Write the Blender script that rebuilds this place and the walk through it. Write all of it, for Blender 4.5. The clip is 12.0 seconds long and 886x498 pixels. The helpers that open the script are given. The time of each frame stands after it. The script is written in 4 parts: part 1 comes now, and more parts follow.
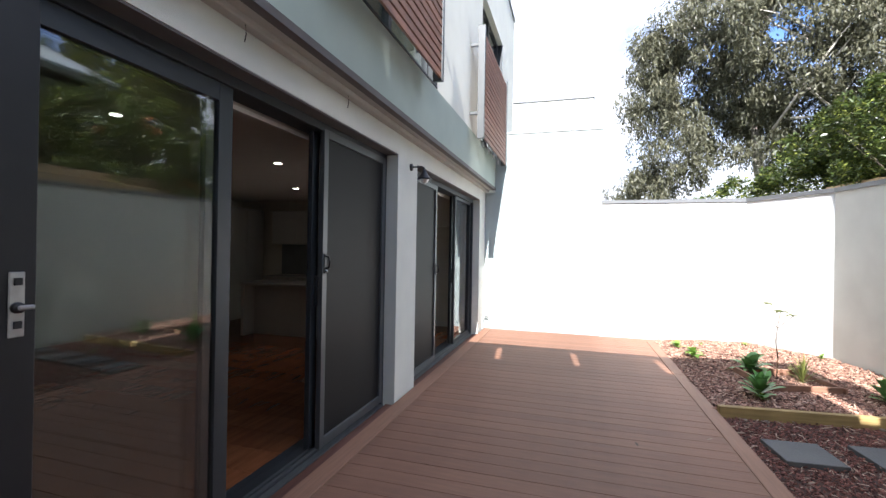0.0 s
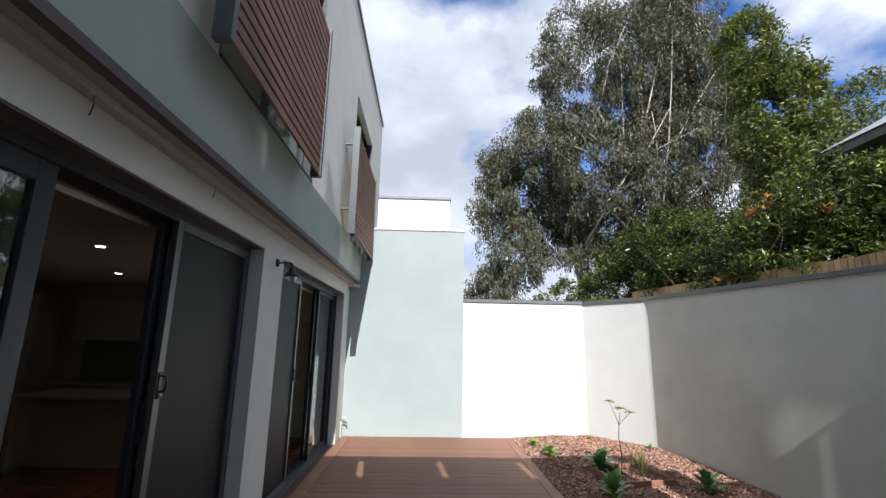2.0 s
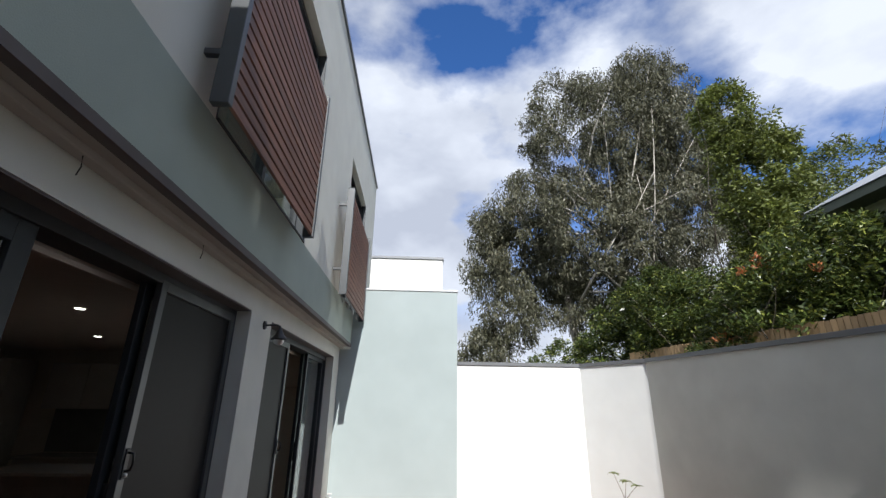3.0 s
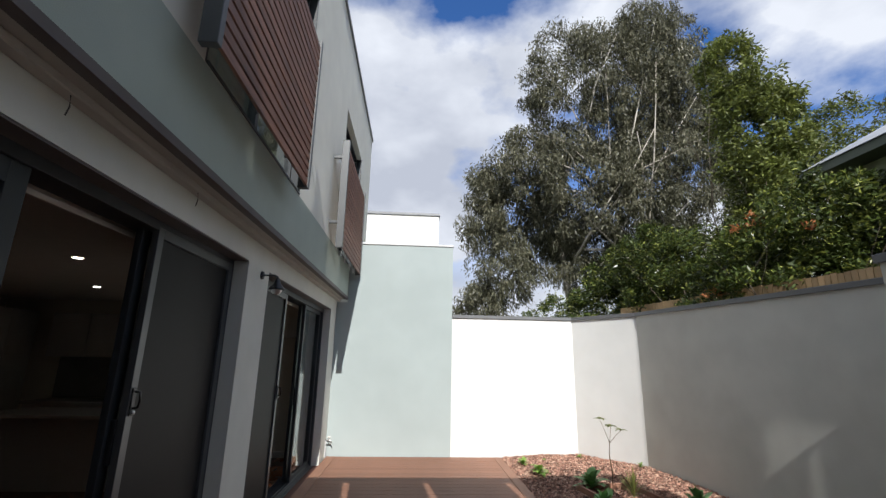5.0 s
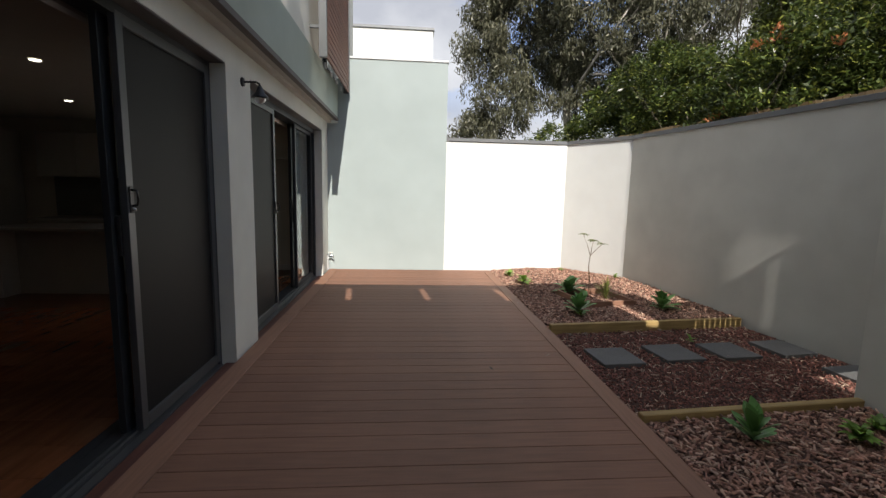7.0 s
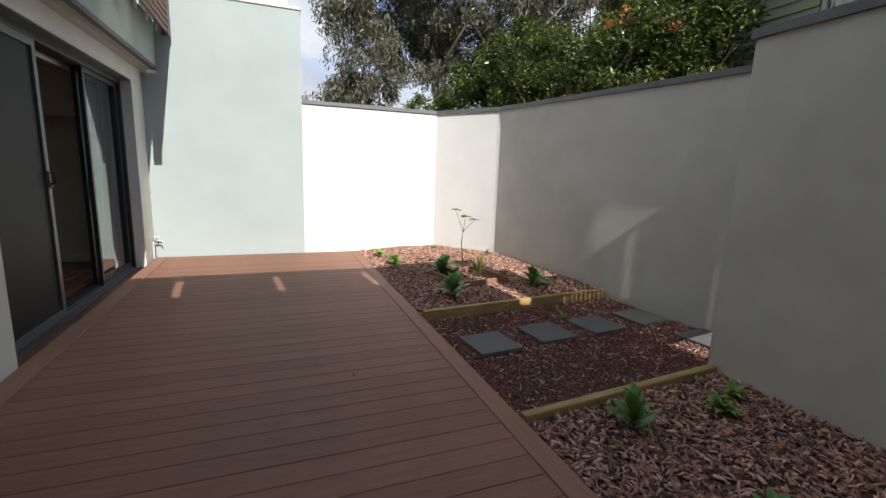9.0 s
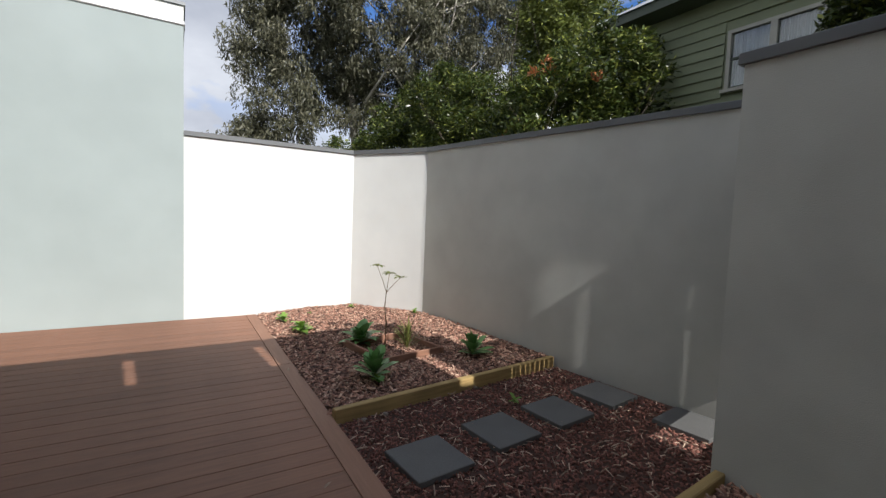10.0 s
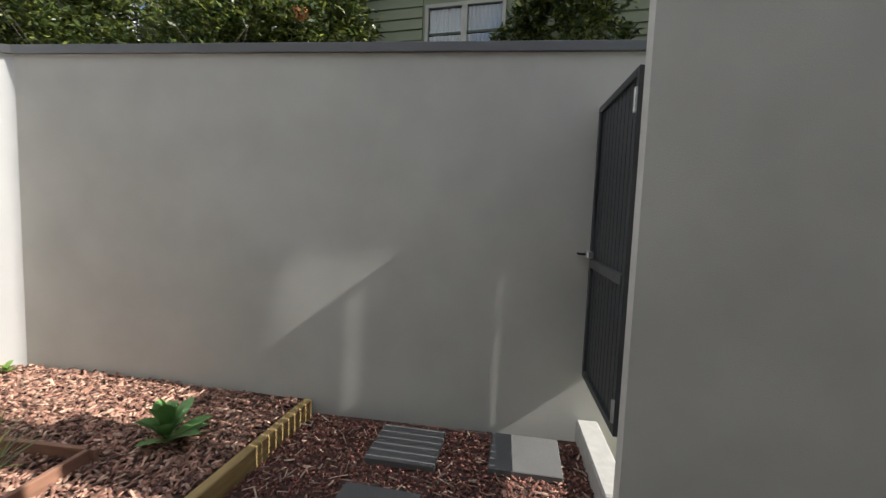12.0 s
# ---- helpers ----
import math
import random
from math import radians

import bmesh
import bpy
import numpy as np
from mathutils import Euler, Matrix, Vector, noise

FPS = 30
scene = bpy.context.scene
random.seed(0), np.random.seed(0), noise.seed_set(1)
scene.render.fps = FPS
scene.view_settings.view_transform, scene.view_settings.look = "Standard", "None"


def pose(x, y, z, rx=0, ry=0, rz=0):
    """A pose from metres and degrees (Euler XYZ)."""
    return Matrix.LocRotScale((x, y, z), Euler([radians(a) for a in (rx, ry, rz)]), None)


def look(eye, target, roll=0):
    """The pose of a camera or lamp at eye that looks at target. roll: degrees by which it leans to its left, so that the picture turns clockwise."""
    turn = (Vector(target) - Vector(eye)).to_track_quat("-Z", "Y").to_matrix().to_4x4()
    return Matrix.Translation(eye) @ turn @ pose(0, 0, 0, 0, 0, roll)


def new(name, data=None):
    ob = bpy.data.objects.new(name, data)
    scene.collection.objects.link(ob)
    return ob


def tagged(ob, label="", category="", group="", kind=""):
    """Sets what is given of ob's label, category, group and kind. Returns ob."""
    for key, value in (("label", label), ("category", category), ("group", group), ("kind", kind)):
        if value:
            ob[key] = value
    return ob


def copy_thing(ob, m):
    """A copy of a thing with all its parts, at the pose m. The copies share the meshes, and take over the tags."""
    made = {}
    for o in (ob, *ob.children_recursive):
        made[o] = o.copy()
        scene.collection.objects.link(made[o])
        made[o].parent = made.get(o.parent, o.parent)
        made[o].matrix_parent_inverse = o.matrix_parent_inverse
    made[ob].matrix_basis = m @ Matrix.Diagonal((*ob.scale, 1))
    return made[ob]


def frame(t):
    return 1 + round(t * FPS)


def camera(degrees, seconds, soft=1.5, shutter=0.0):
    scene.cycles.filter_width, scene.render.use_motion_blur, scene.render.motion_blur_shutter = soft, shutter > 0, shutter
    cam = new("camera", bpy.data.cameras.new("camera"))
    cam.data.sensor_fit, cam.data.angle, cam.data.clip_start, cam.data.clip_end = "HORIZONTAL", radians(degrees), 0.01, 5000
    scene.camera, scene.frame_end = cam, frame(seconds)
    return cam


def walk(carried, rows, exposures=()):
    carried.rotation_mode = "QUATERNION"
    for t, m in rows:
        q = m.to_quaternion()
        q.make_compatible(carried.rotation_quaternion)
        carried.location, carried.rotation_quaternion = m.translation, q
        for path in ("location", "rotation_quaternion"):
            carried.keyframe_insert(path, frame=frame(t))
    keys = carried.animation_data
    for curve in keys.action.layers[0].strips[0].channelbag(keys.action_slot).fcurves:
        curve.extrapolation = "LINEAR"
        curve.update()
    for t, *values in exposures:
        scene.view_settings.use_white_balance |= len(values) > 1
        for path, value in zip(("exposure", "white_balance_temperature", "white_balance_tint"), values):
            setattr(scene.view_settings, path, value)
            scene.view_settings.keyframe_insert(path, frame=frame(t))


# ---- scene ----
cam = camera(90.7, 12.0, soft=1.4, shutter=0.1)
PATH = [
    (0, (0.258, 0.076, 1.488), (-0.318, 1.991, 1.492), 1.0),
    (0.5, (0.123, 0.145, 1.527), (-0.174, 2.123, 1.522), 1.0),
    (1, (0.053, 0.191, 1.57), (-0.066, 2.188, 1.594), 1.0),
    (1.5, (0.036, 0.212, 1.615), (0.085, 2.202, 1.808), 1.1),
    (2, (0.023, 0.225, 1.66), (0.092, 2.182, 2.068), 1.1),
    (2.5, (0.016, 0.262, 1.677), (0.101, 2.181, 2.234), 1.0),
    (4.3, (0.017, 0.314, 1.705), (0.12, 2.14, 2.514), 0.6),
    (4.5, (0.009, 0.314, 1.695), (0.116, 2.169, 2.434), 1.2),
    (5, (0.023, 0.285, 1.635), (0.141, 2.222, 2.12), 1.1),
    (5.5, (0.009, 0.286, 1.581), (0.148, 2.26, 1.873), 1.4),
    (6, (0.004, 0.301, 1.526), (0.156, 2.292, 1.632), 1.3),
    (6.5, (0.003, 0.309, 1.478), (0.163, 2.301, 1.405), 1.4),
    (6.7, (0.009, 0.321, 1.46), (0.167, 2.31, 1.312), 1.3),
    (8.3, (0.174, 0.452, 1.456), (0.464, 2.35, 0.895), 1.5),
    (8.5, (0.168, 0.602, 1.435), (0.601, 2.486, 0.924), 1.3),
    (9, (0.274, 0.942, 1.414), (0.984, 2.778, 1.06), 2.0),
    (9.5, (0.436, 1.382, 1.444), (1.346, 3.151, 1.243), 2.1),
    (10, (0.644, 1.87, 1.434), (1.681, 3.575, 1.298), 2.3),
    (10.5, (0.836, 2.235, 1.41), (2.07, 3.802, 1.263), 2.3),
    (11, (1.062, 2.627, 1.373), (2.598, 3.894, 1.188), 2.2),
    (11.5, (1.238, 3.01, 1.357), (2.976, 3.984, 1.178), 2.4),
    (11.8, (1.354, 3.276, 1.342), (3.204, 4.018, 1.18), 2.4),
    (12, (1.467, 3.404, 1.367), (3.374, 3.98, 1.197), 2.2),
]
walk(cam, [(t, look(eye, target, roll)) for t, eye, target, roll in PATH],
     [(0, 1.48, 6200, 11), (0.5, 0.8, 6250, 11), (1, 0.68, 6250, 11), (1.5, 0.5, 6250, 10), (2.5, 0.3, 6250, 10), (4.5, 0.13, 6350, 10), (5.5, 0.2, 6550, 10), (6.5, 0.2, 6800, 10), (8.5, 0.2, 6700, 10), (9, 0.3, 6600, 10), (9.5, 0.21, 6500, 10), (10, 0.1, 6450, 10), (10.5, -0.18, 6450, 10), (11, -0.07, 6480, 10), (11.5, 0.18, 6500, 10), (12, 0.59, 6600, 10)])

# ---- light ----
SUN_DIR = Vector((-0.105, 1.0, -0.78)).normalized()
sun = new("sun", bpy.data.lights.new("sun", "SUN"))
sun.data.energy, sun.data.angle, sun.data.color = 5.0, radians(0.27), (1.0, 0.968, 0.92)
sun.rotation_mode = "QUATERNION"
sun.rotation_quaternion = SUN_DIR.to_track_quat("-Z", "Y")

world = bpy.data.worlds.new("world")
scene.world = world
world.use_nodes = True
wt = world.node_tree
wt.nodes.clear()
w_out = wt.nodes.new("ShaderNodeOutputWorld")
w_bg = wt.nodes.new("ShaderNodeBackground")
w_sky = wt.nodes.new("ShaderNodeTexSky")
w_sky.sky_type, w_sky.sun_disc = "NISHITA", False
w_sky.sun_elevation = math.asin(-SUN_DIR.z)
w_sky.sun_rotation = math.atan2(-SUN_DIR.x, -SUN_DIR.y)
w_co = wt.nodes.new("ShaderNodeTexCoord")
w_map = wt.nodes.new("ShaderNodeMapping")
w_map.inputs["Scale"].default_value = (1.0, 1.0, 1.7)
w_map.inputs["Location"].default_value = (0.35, 0.1, 0.2)
w_noise = wt.nodes.new("ShaderNodeTexNoise")
w_noise.inputs["Scale"].default_value, w_noise.inputs["Detail"].default_value = 2.1, 8.0
w_noise.inputs["Roughness"].default_value = 0.52
w_ramp = wt.nodes.new("ShaderNodeValToRGB")
w_ramp.color_ramp.elements[0].position, w_ramp.color_ramp.elements[1].position = 0.38, 0.50
w_noise2 = wt.nodes.new("ShaderNodeTexNoise")
w_noise2.inputs["Scale"].default_value, w_noise2.inputs["Detail"].default_value = 3.4, 6.0
w_cloud = wt.nodes.new("ShaderNodeValToRGB")
w_cloud.color_ramp.elements[0].position, w_cloud.color_ramp.elements[1].position = 0.36, 0.62
w_cloud.color_ramp.elements[0].color = (9.5, 10.2, 11.9, 1)
w_cloud.color_ramp.elements[1].color = (15.3, 16.0, 17.4, 1)
w_mix = wt.nodes.new("ShaderNodeMix")
w_mix.data_type = "RGBA"
wt.links.new(w_co.outputs["Generated"], w_map.inputs["Vector"])
wt.links.new(w_map.outputs["Vector"], w_noise.inputs["Vector"])
wt.links.new(w_map.outputs["Vector"], w_noise2.inputs["Vector"])
wt.links.new(w_noise.outputs["Fac"], w_ramp.inputs["Fac"])
wt.links.new(w_noise2.outputs["Fac"], w_cloud.inputs["Fac"])
w_sep = wt.nodes.new("ShaderNodeSeparateXYZ")
w_low = wt.nodes.new("ShaderNodeMapRange")
w_low.inputs["From Min"].default_value, w_low.inputs["From Max"].default_value = 0.14, 0.42
w_low.inputs["To Min"].default_value, w_low.inputs["To Max"].default_value = 1.0, 0.0
w_max = wt.nodes.new("ShaderNodeMath")
w_max.operation = "MAXIMUM"
wt.links.new(w_co.outputs["Generated"], w_sep.inputs["Vector"])
wt.links.new(w_sep.outputs["Z"], w_low.inputs["Value"])
wt.links.new(w_ramp.outputs["Color"], w_max.inputs[0])
wt.links.new(w_low.outputs["Result"], w_max.inputs[1])
wt.links.new(w_max.outputs["Value"], w_mix.inputs[0])
w_deep = wt.nodes.new("ShaderNodeVectorMath")
w_deep.operation = "MULTIPLY"
w_deep.inputs[1].default_value = (0.95, 1.75, 2.9)
wt.links.new(w_sky.outputs["Color"], w_deep.inputs[0])
wt.links.new(w_deep.outputs["Vector"], w_mix.inputs[6])
wt.links.new(w_cloud.outputs["Color"], w_mix.inputs[7])
wt.links.new(w_mix.outputs[2], w_bg.inputs["Color"])
wt.links.new(w_bg.outputs["Background"], w_out.inputs["Surface"])
w_bg.inputs["Strength"].default_value = 0.0505


# ---- materials ----
def mat(name, colour, rough=0.6, metal=0.0, vary=0.12, scale=6.0, stretch=(1, 1, 1), bump=0.0, bump_scale=120.0,
        stain=0.0, stain_scale=0.8, second=None, by_object=0.0, spec=0.5, translucent=0.0, by_island=0.0):
    m = bpy.data.materials.new(name)
    m.use_nodes = True
    nt = m.node_tree
    b = nt.nodes["Principled BSDF"]
    b.inputs["Roughness"].default_value, b.inputs["Metallic"].default_value = rough, metal
    b.inputs["Specular IOR Level"].default_value = spec
    co = nt.nodes.new("ShaderNodeTexCoord")
    mp = nt.nodes.new("ShaderNodeMapping")
    mp.inputs["Scale"].default_value = stretch
    nt.links.new(co.outputs["Object"], mp.inputs["Vector"])
    n1 = nt.nodes.new("ShaderNodeTexNoise")
    n1.inputs["Scale"].default_value, n1.inputs["Detail"].default_value = scale, 7.0
    nt.links.new(mp.outputs["Vector"], n1.inputs["Vector"])
    ramp = nt.nodes.new("ShaderNodeValToRGB")
    c = Vector(colour)
    lo = Vector(second) if second else c * (1 - vary)
    hi = c if second else c * (1 + vary)
    ramp.color_ramp.elements[0].position, ramp.color_ramp.elements[1].position = 0.32, 0.68
    ramp.color_ramp.elements[0].color = (*[min(1, v) for v in lo], 1)
    ramp.color_ramp.elements[1].color = (*[min(1, v) for v in hi], 1)
    nt.links.new(n1.outputs["Fac"], ramp.inputs["Fac"])
    last = ramp.outputs["Color"]

    def times(sock, fac_out, low, high):
        r = nt.nodes.new("ShaderNodeMapRange")
        r.inputs["From Min"].default_value, r.inputs["From Max"].default_value = low[0], high[0]
        r.inputs["To Min"].default_value, r.inputs["To Max"].default_value = low[1], high[1]
        nt.links.new(fac_out, r.inputs["Value"])
        mx = nt.nodes.new("ShaderNodeVectorMath")
        mx.operation = "SCALE"
        nt.links.new(sock, mx.inputs[0])
        nt.links.new(r.outputs["Result"], mx.inputs["Scale"])
        return mx.outputs["Vector"]
    if stain:
        n2 = nt.nodes.new("ShaderNodeTexNoise")
        n2.inputs["Scale"].default_value, n2.inputs["Detail"].default_value = stain_scale, 5.0
        nt.links.new(co.outputs["Object"], n2.inputs["Vector"])
        last = times(last, n2.outputs["Fac"], (0.35, 1 - stain), (0.65, 1 + stain * 0.4))
    if by_object:
        oi = nt.nodes.new("ShaderNodeObjectInfo")
        last = times(last, oi.outputs["Random"], (0, 1 - by_object), (1, 1 + by_object))
    if by_island:
        ge = nt.nodes.new("ShaderNodeNewGeometry")
        last = times(last, ge.outputs["Random Per Island"], (0, 1 - by_island), (1, 1 + by_island))
    nt.links.new(last, b.inputs["Base Color"])
    if bump:
        n3 = nt.nodes.new("ShaderNodeTexNoise")
        n3.inputs["Scale"].default_value, n3.inputs["Detail"].default_value = bump_scale, 4.0
        nt.links.new(mp.outputs["Vector"], n3.inputs["Vector"])
        bp = nt.nodes.new("ShaderNodeBump")
        bp.inputs["Strength"].default_value, bp.inputs["Distance"].default_value = bump, 0.004
        nt.links.new(n3.outputs["Fac"], bp.inputs["Height"])
        nt.links.new(bp.outputs["Normal"], b.inputs["Normal"])
    if translucent:
        tr = nt.nodes.new("ShaderNodeBsdfTranslucent")
        mxs = nt.nodes.new("ShaderNodeMixShader")
        mxs.inputs["Fac"].default_value = translucent
        nt.links.new(last, tr.inputs["Color"])
        nt.links.new(b.outputs["BSDF"], mxs.inputs[1])
        nt.links.new(tr.outputs["BSDF"], mxs.inputs[2])
        nt.links.new(mxs.outputs["Shader"], nt.nodes["Material Output"].inputs["Surface"])
    return m


def glass_mat(name, tint=(0.82, 0.86, 0.85)):
    m = bpy.data.materials.new(name)
    m.use_nodes = True
    nt = m.node_tree
    nt.nodes.clear()
    out = nt.nodes.new("ShaderNodeOutputMaterial")
    gl = nt.nodes.new("ShaderNodeBsdfGlossy")
    gl.inputs["Roughness"].default_value = 0.0
    tr = nt.nodes.new("ShaderNodeBsdfTransparent")
    tr.inputs["Color"].default_value = (*tint, 1)
    lw = nt.nodes.new("ShaderNodeLayerWeight")
    lw.inputs["Blend"].default_value = 0.5
    pw = nt.nodes.new("ShaderNodeMath")
    pw.operation, pw.inputs[1].default_value = "POWER", 4.0
    fr = nt.nodes.new("ShaderNodeMath")
    fr.operation, fr.use_clamp = "MULTIPLY_ADD", True
    fr.inputs[1].default_value, fr.inputs[2].default_value = 0.8, 0.11
    nt.links.new(lw.outputs["Facing"], pw.inputs[0])
    nt.links.new(pw.outputs["Value"], fr.inputs[0])
    mx = nt.nodes.new("ShaderNodeMixShader")
    nt.links.new(fr.outputs["Value"], mx.inputs["Fac"])
    nt.links.new(tr.outputs["BSDF"], mx.inputs[1])
    nt.links.new(gl.outputs["BSDF"], mx.inputs[2])
    nt.links.new(mx.outputs["Shader"], out.inputs["Surface"])
    return m


def emit_mat(name, colour, strength):
    m = bpy.data.materials.new(name)
    m.use_nodes = True
    b = m.node_tree.nodes["Principled BSDF"]
    b.inputs["Base Color"].default_value = (*colour, 1)
    b.inputs["Emission Color"].default_value = (*colour, 1)
    b.inputs["Emission Strength"].default_value = strength
    return m


M_CREAM = mat("cream_render", (0.65, 0.65, 0.59), 0.85, vary=0.04, scale=3, bump=0.35, bump_scale=160, stain=0.06)
M_UPPER = mat("off_white_render", (0.74, 0.735, 0.66), 0.85, vary=0.03, scale=3, bump=0.35, bump_scale=160, stain=0.05)
M_BAND = mat("grey_green_render", (0.37, 0.425, 0.375), 0.85, vary=0.04, scale=3, bump=0.35, bump_scale=160, stain=0.05)
M_TEAL = mat("pale_teal_render", (0.372, 0.425, 0.419), 0.85, vary=0.03, scale=1.6, bump=0.3, bump_scale=140, stain=0.03)
M_WHITE = mat("white_render", (0.76, 0.765, 0.745), 0.85, vary=0.03, scale=2, bump=0.3, bump_scale=150, stain=0.04)
M_GREYW = mat("light_grey_render", (0.575, 0.575, 0.53), 0.85, vary=0.04, scale=2.4, bump=0.35, bump_scale=150, stain=0.09, stain_scale=0.6)
M_CAP = mat("grey_metal_capping", (0.17, 0.175, 0.18), 0.45, 0.3, vary=0.06, scale=3)
M_WCAP = mat("pale_metal_capping", (0.62, 0.63, 0.63), 0.4, 0.2, vary=0.05)
M_DRIP = mat("brown_drip_trim", (0.10, 0.085, 0.08), 0.6, vary=0.1)
M_SOFFIT = mat("soffit_board", (0.42, 0.385, 0.34), 0.8, vary=0.04)
M_FRAME = mat("charcoal_aluminium", (0.04, 0.045, 0.05), 0.42, 0.35, vary=0.06, scale=4)
M_FRAME2 = mat("grey_screen_frame", (0.10, 0.105, 0.108), 0.4, 0.4, vary=0.05, scale=4)
M_MESH = mat("dark_security_mesh", (0.011, 0.011, 0.0115), 0.55, 0.0, spec=0.2, vary=0.08, scale=2)
M_STEEL = mat("brushed_steel", (0.55, 0.55, 0.55), 0.3, 0.9, vary=0.1, scale=20)
M_BLACK = mat("black_metal", (0.03, 0.03, 0.032), 0.4, 0.4, vary=0.1)
M_SLAT = mat("stained_cedar_slat", (0.19, 0.088, 0.058), 0.55, vary=0.25, scale=5, stretch=(4, 0.4, 4), by_object=0.18)
M_DECK = mat("brown_composite_deck", (0.245, 0.119, 0.073), 0.68, vary=0.12, scale=6, stretch=(0.5, 9, 9), bump=0.25, bump_scale=60,
             stain=0.2, stain_scale=1.1, by_object=0.09)
M_DECKB = mat("brown_composite_border", (0.285, 0.145, 0.09), 0.66, vary=0.1, scale=6, stretch=(9, 0.5, 9), bump=0.25, bump_scale=60, stain=0.1, by_object=0.03)
M_DARK = mat("dark_void", (0.02, 0.018, 0.016), 0.9)
M_SOIL = mat("soil_and_fines", (0.085, 0.045, 0.034), 0.95, vary=0.4, scale=28, bump=0.8, bump_scale=60)
M_CHIP = mat("bark_chip", (0.46, 0.255, 0.18), 0.85, second=(0.115, 0.05, 0.036), scale=22, by_island=0.65)
M_FINE = mat("red_bark_fines", (0.205, 0.088, 0.066), 0.9, vary=0.3, scale=40, by_island=0.6)
M_STRAW = mat("pale_bark_shred", (0.42, 0.30, 0.22), 0.85, vary=0.3, scale=30, by_island=0.4)
M_SLEEPER = mat("treated_pine", (0.40, 0.275, 0.11), 0.75, vary=0.18, scale=5, stretch=(0.6, 8, 8), bump=0.3, bump_scale=40, stain=0.15, stain_scale=3)
M_BOXED = mat("weathered_red_timber", (0.30, 0.155, 0.10), 0.8, vary=0.2, scale=5, stretch=(1, 6, 6), stain=0.2, stain_scale=3)
M_PAVER = mat("charcoal_paver", (0.12, 0.119, 0.115), 0.78, vary=0.08, scale=90, bump=0.4, bump_scale=260, stain=0.1, stain_scale=3, by_object=0.05)
M_PALING = mat("pine_paling", (0.40, 0.265, 0.135), 0.8, vary=0.2, scale=6, stretch=(6, 6, 0.6), by_object=0.2)
M_PLANK = mat("red_brown_plank", (0.13, 0.052, 0.035), 0.6, vary=0.25, scale=6, stretch=(9, 0.5, 9), stain=0.2)
M_PALE = mat("pale_bark_chip", (0.50, 0.33, 0.24), 0.85, vary=0.25, scale=25, by_island=0.4)
M_PEB = mat("grey_pebble", (0.26, 0.22, 0.18), 0.85)
M_CONC = mat("pale_concrete", (0.42, 0.41, 0.385), 0.85, vary=0.08, scale=20, bump=0.4)
M_GREENB = mat("green_weatherboard", (0.24, 0.265, 0.155), 0.6, vary=0.05, scale=3, stretch=(1, 0.3, 1), by_object=0.04)
M_GREEND = mat("dark_green_trim", (0.07, 0.085, 0.06), 0.6, vary=0.06)
M_SASH = mat("cream_sash", (0.45, 0.43, 0.36), 0.6, vary=0.05)
M_ROOF = mat("grey_metal_roof", (0.45, 0.47, 0.49), 0.45, 0.3, vary=0.05)
M_CURT = mat("pale_curtain", (0.42, 0.43, 0.43), 0.9, vary=0.2, scale=3, stretch=(1, 14, 0.1))
M_BARK = mat("gum_bark", (0.50, 0.46, 0.40), 0.85, vary=0.4, scale=3, stretch=(1, 1, 0.3))
M_TWIG = mat("dark_bark", (0.10, 0.08, 0.06), 0.9, vary=0.3)
M_GUM = mat("gum_leaf", (0.125, 0.125, 0.078), 0.5, second=(0.062, 0.062, 0.034), scale=0.5, by_island=0.5, translucent=0.25)
M_SHRUB = mat("glossy_shrub_leaf", (0.056, 0.08, 0.018), 0.34, vary=0.4, scale=0.9, by_island=0.5, translucent=0.25)
M_TALL = mat("tall_tree_leaf", (0.125, 0.15, 0.038), 0.45, vary=0.3, scale=0.6, by_island=0.45, translucent=0.25)
M_NEW = mat("orange_new_growth", (0.55, 0.20, 0.08), 0.45, vary=0.3, by_island=0.3, translucent=0.3)
M_ROSETTE = mat("rosette_leaf", (0.16, 0.33, 0.10), 0.4, vary=0.2, scale=8, by_object=0.2, translucent=0.2)
M_WEED = mat("weed_leaf", (0.20, 0.33, 0.06), 0.5, vary=0.25, scale=10, by_object=0.25, translucent=0.25)
M_STRAP = mat("strappy_leaf", (0.20, 0.22, 0.06), 0.5, vary=0.3, scale=10, by_object=0.35, translucent=0.2)
M_GUM2 = mat("young_gum_leaf", (0.23, 0.22, 0.145), 0.45, second=(0.13, 0.128, 0.08), scale=0.35, by_island=0.35, translucent=0.25)
M_SHRUB2 = mat("young_shrub_leaf", (0.23, 0.255, 0.055), 0.42, vary=0.25, scale=0.9, by_island=0.4, translucent=0.3)
M_SAPL = mat("sapling_leaf", (0.17, 0.20, 0.05), 0.5, vary=0.2, by_object=0.2, translucent=0.3)
M_STEM = mat("sapling_stem", (0.22, 0.15, 0.08), 0.8)
M_GLASS = glass_mat("door_glass")
M_FLOOR = mat("jarrah_floor", (0.22, 0.075, 0.03), 0.25, vary=0.25, scale=3, stretch=(6, 0.7, 1), by_object=0.2)
M_INWALL = mat("interior_paint", (0.72, 0.67, 0.58), 0.8, vary=0.02)
M_CEIL = mat("interior_ceiling", (0.70, 0.67, 0.62), 0.85, vary=0.02)
M_CAB = mat("cabinet_white", (0.55, 0.53, 0.49), 0.4, vary=0.02)
M_STONE = mat("bench_stone", (0.50, 0.49, 0.46), 0.25, vary=0.06, scale=30)
M_SPLASH = mat("grey_splashback", (0.22, 0.23, 0.22), 0.3, vary=0.05)
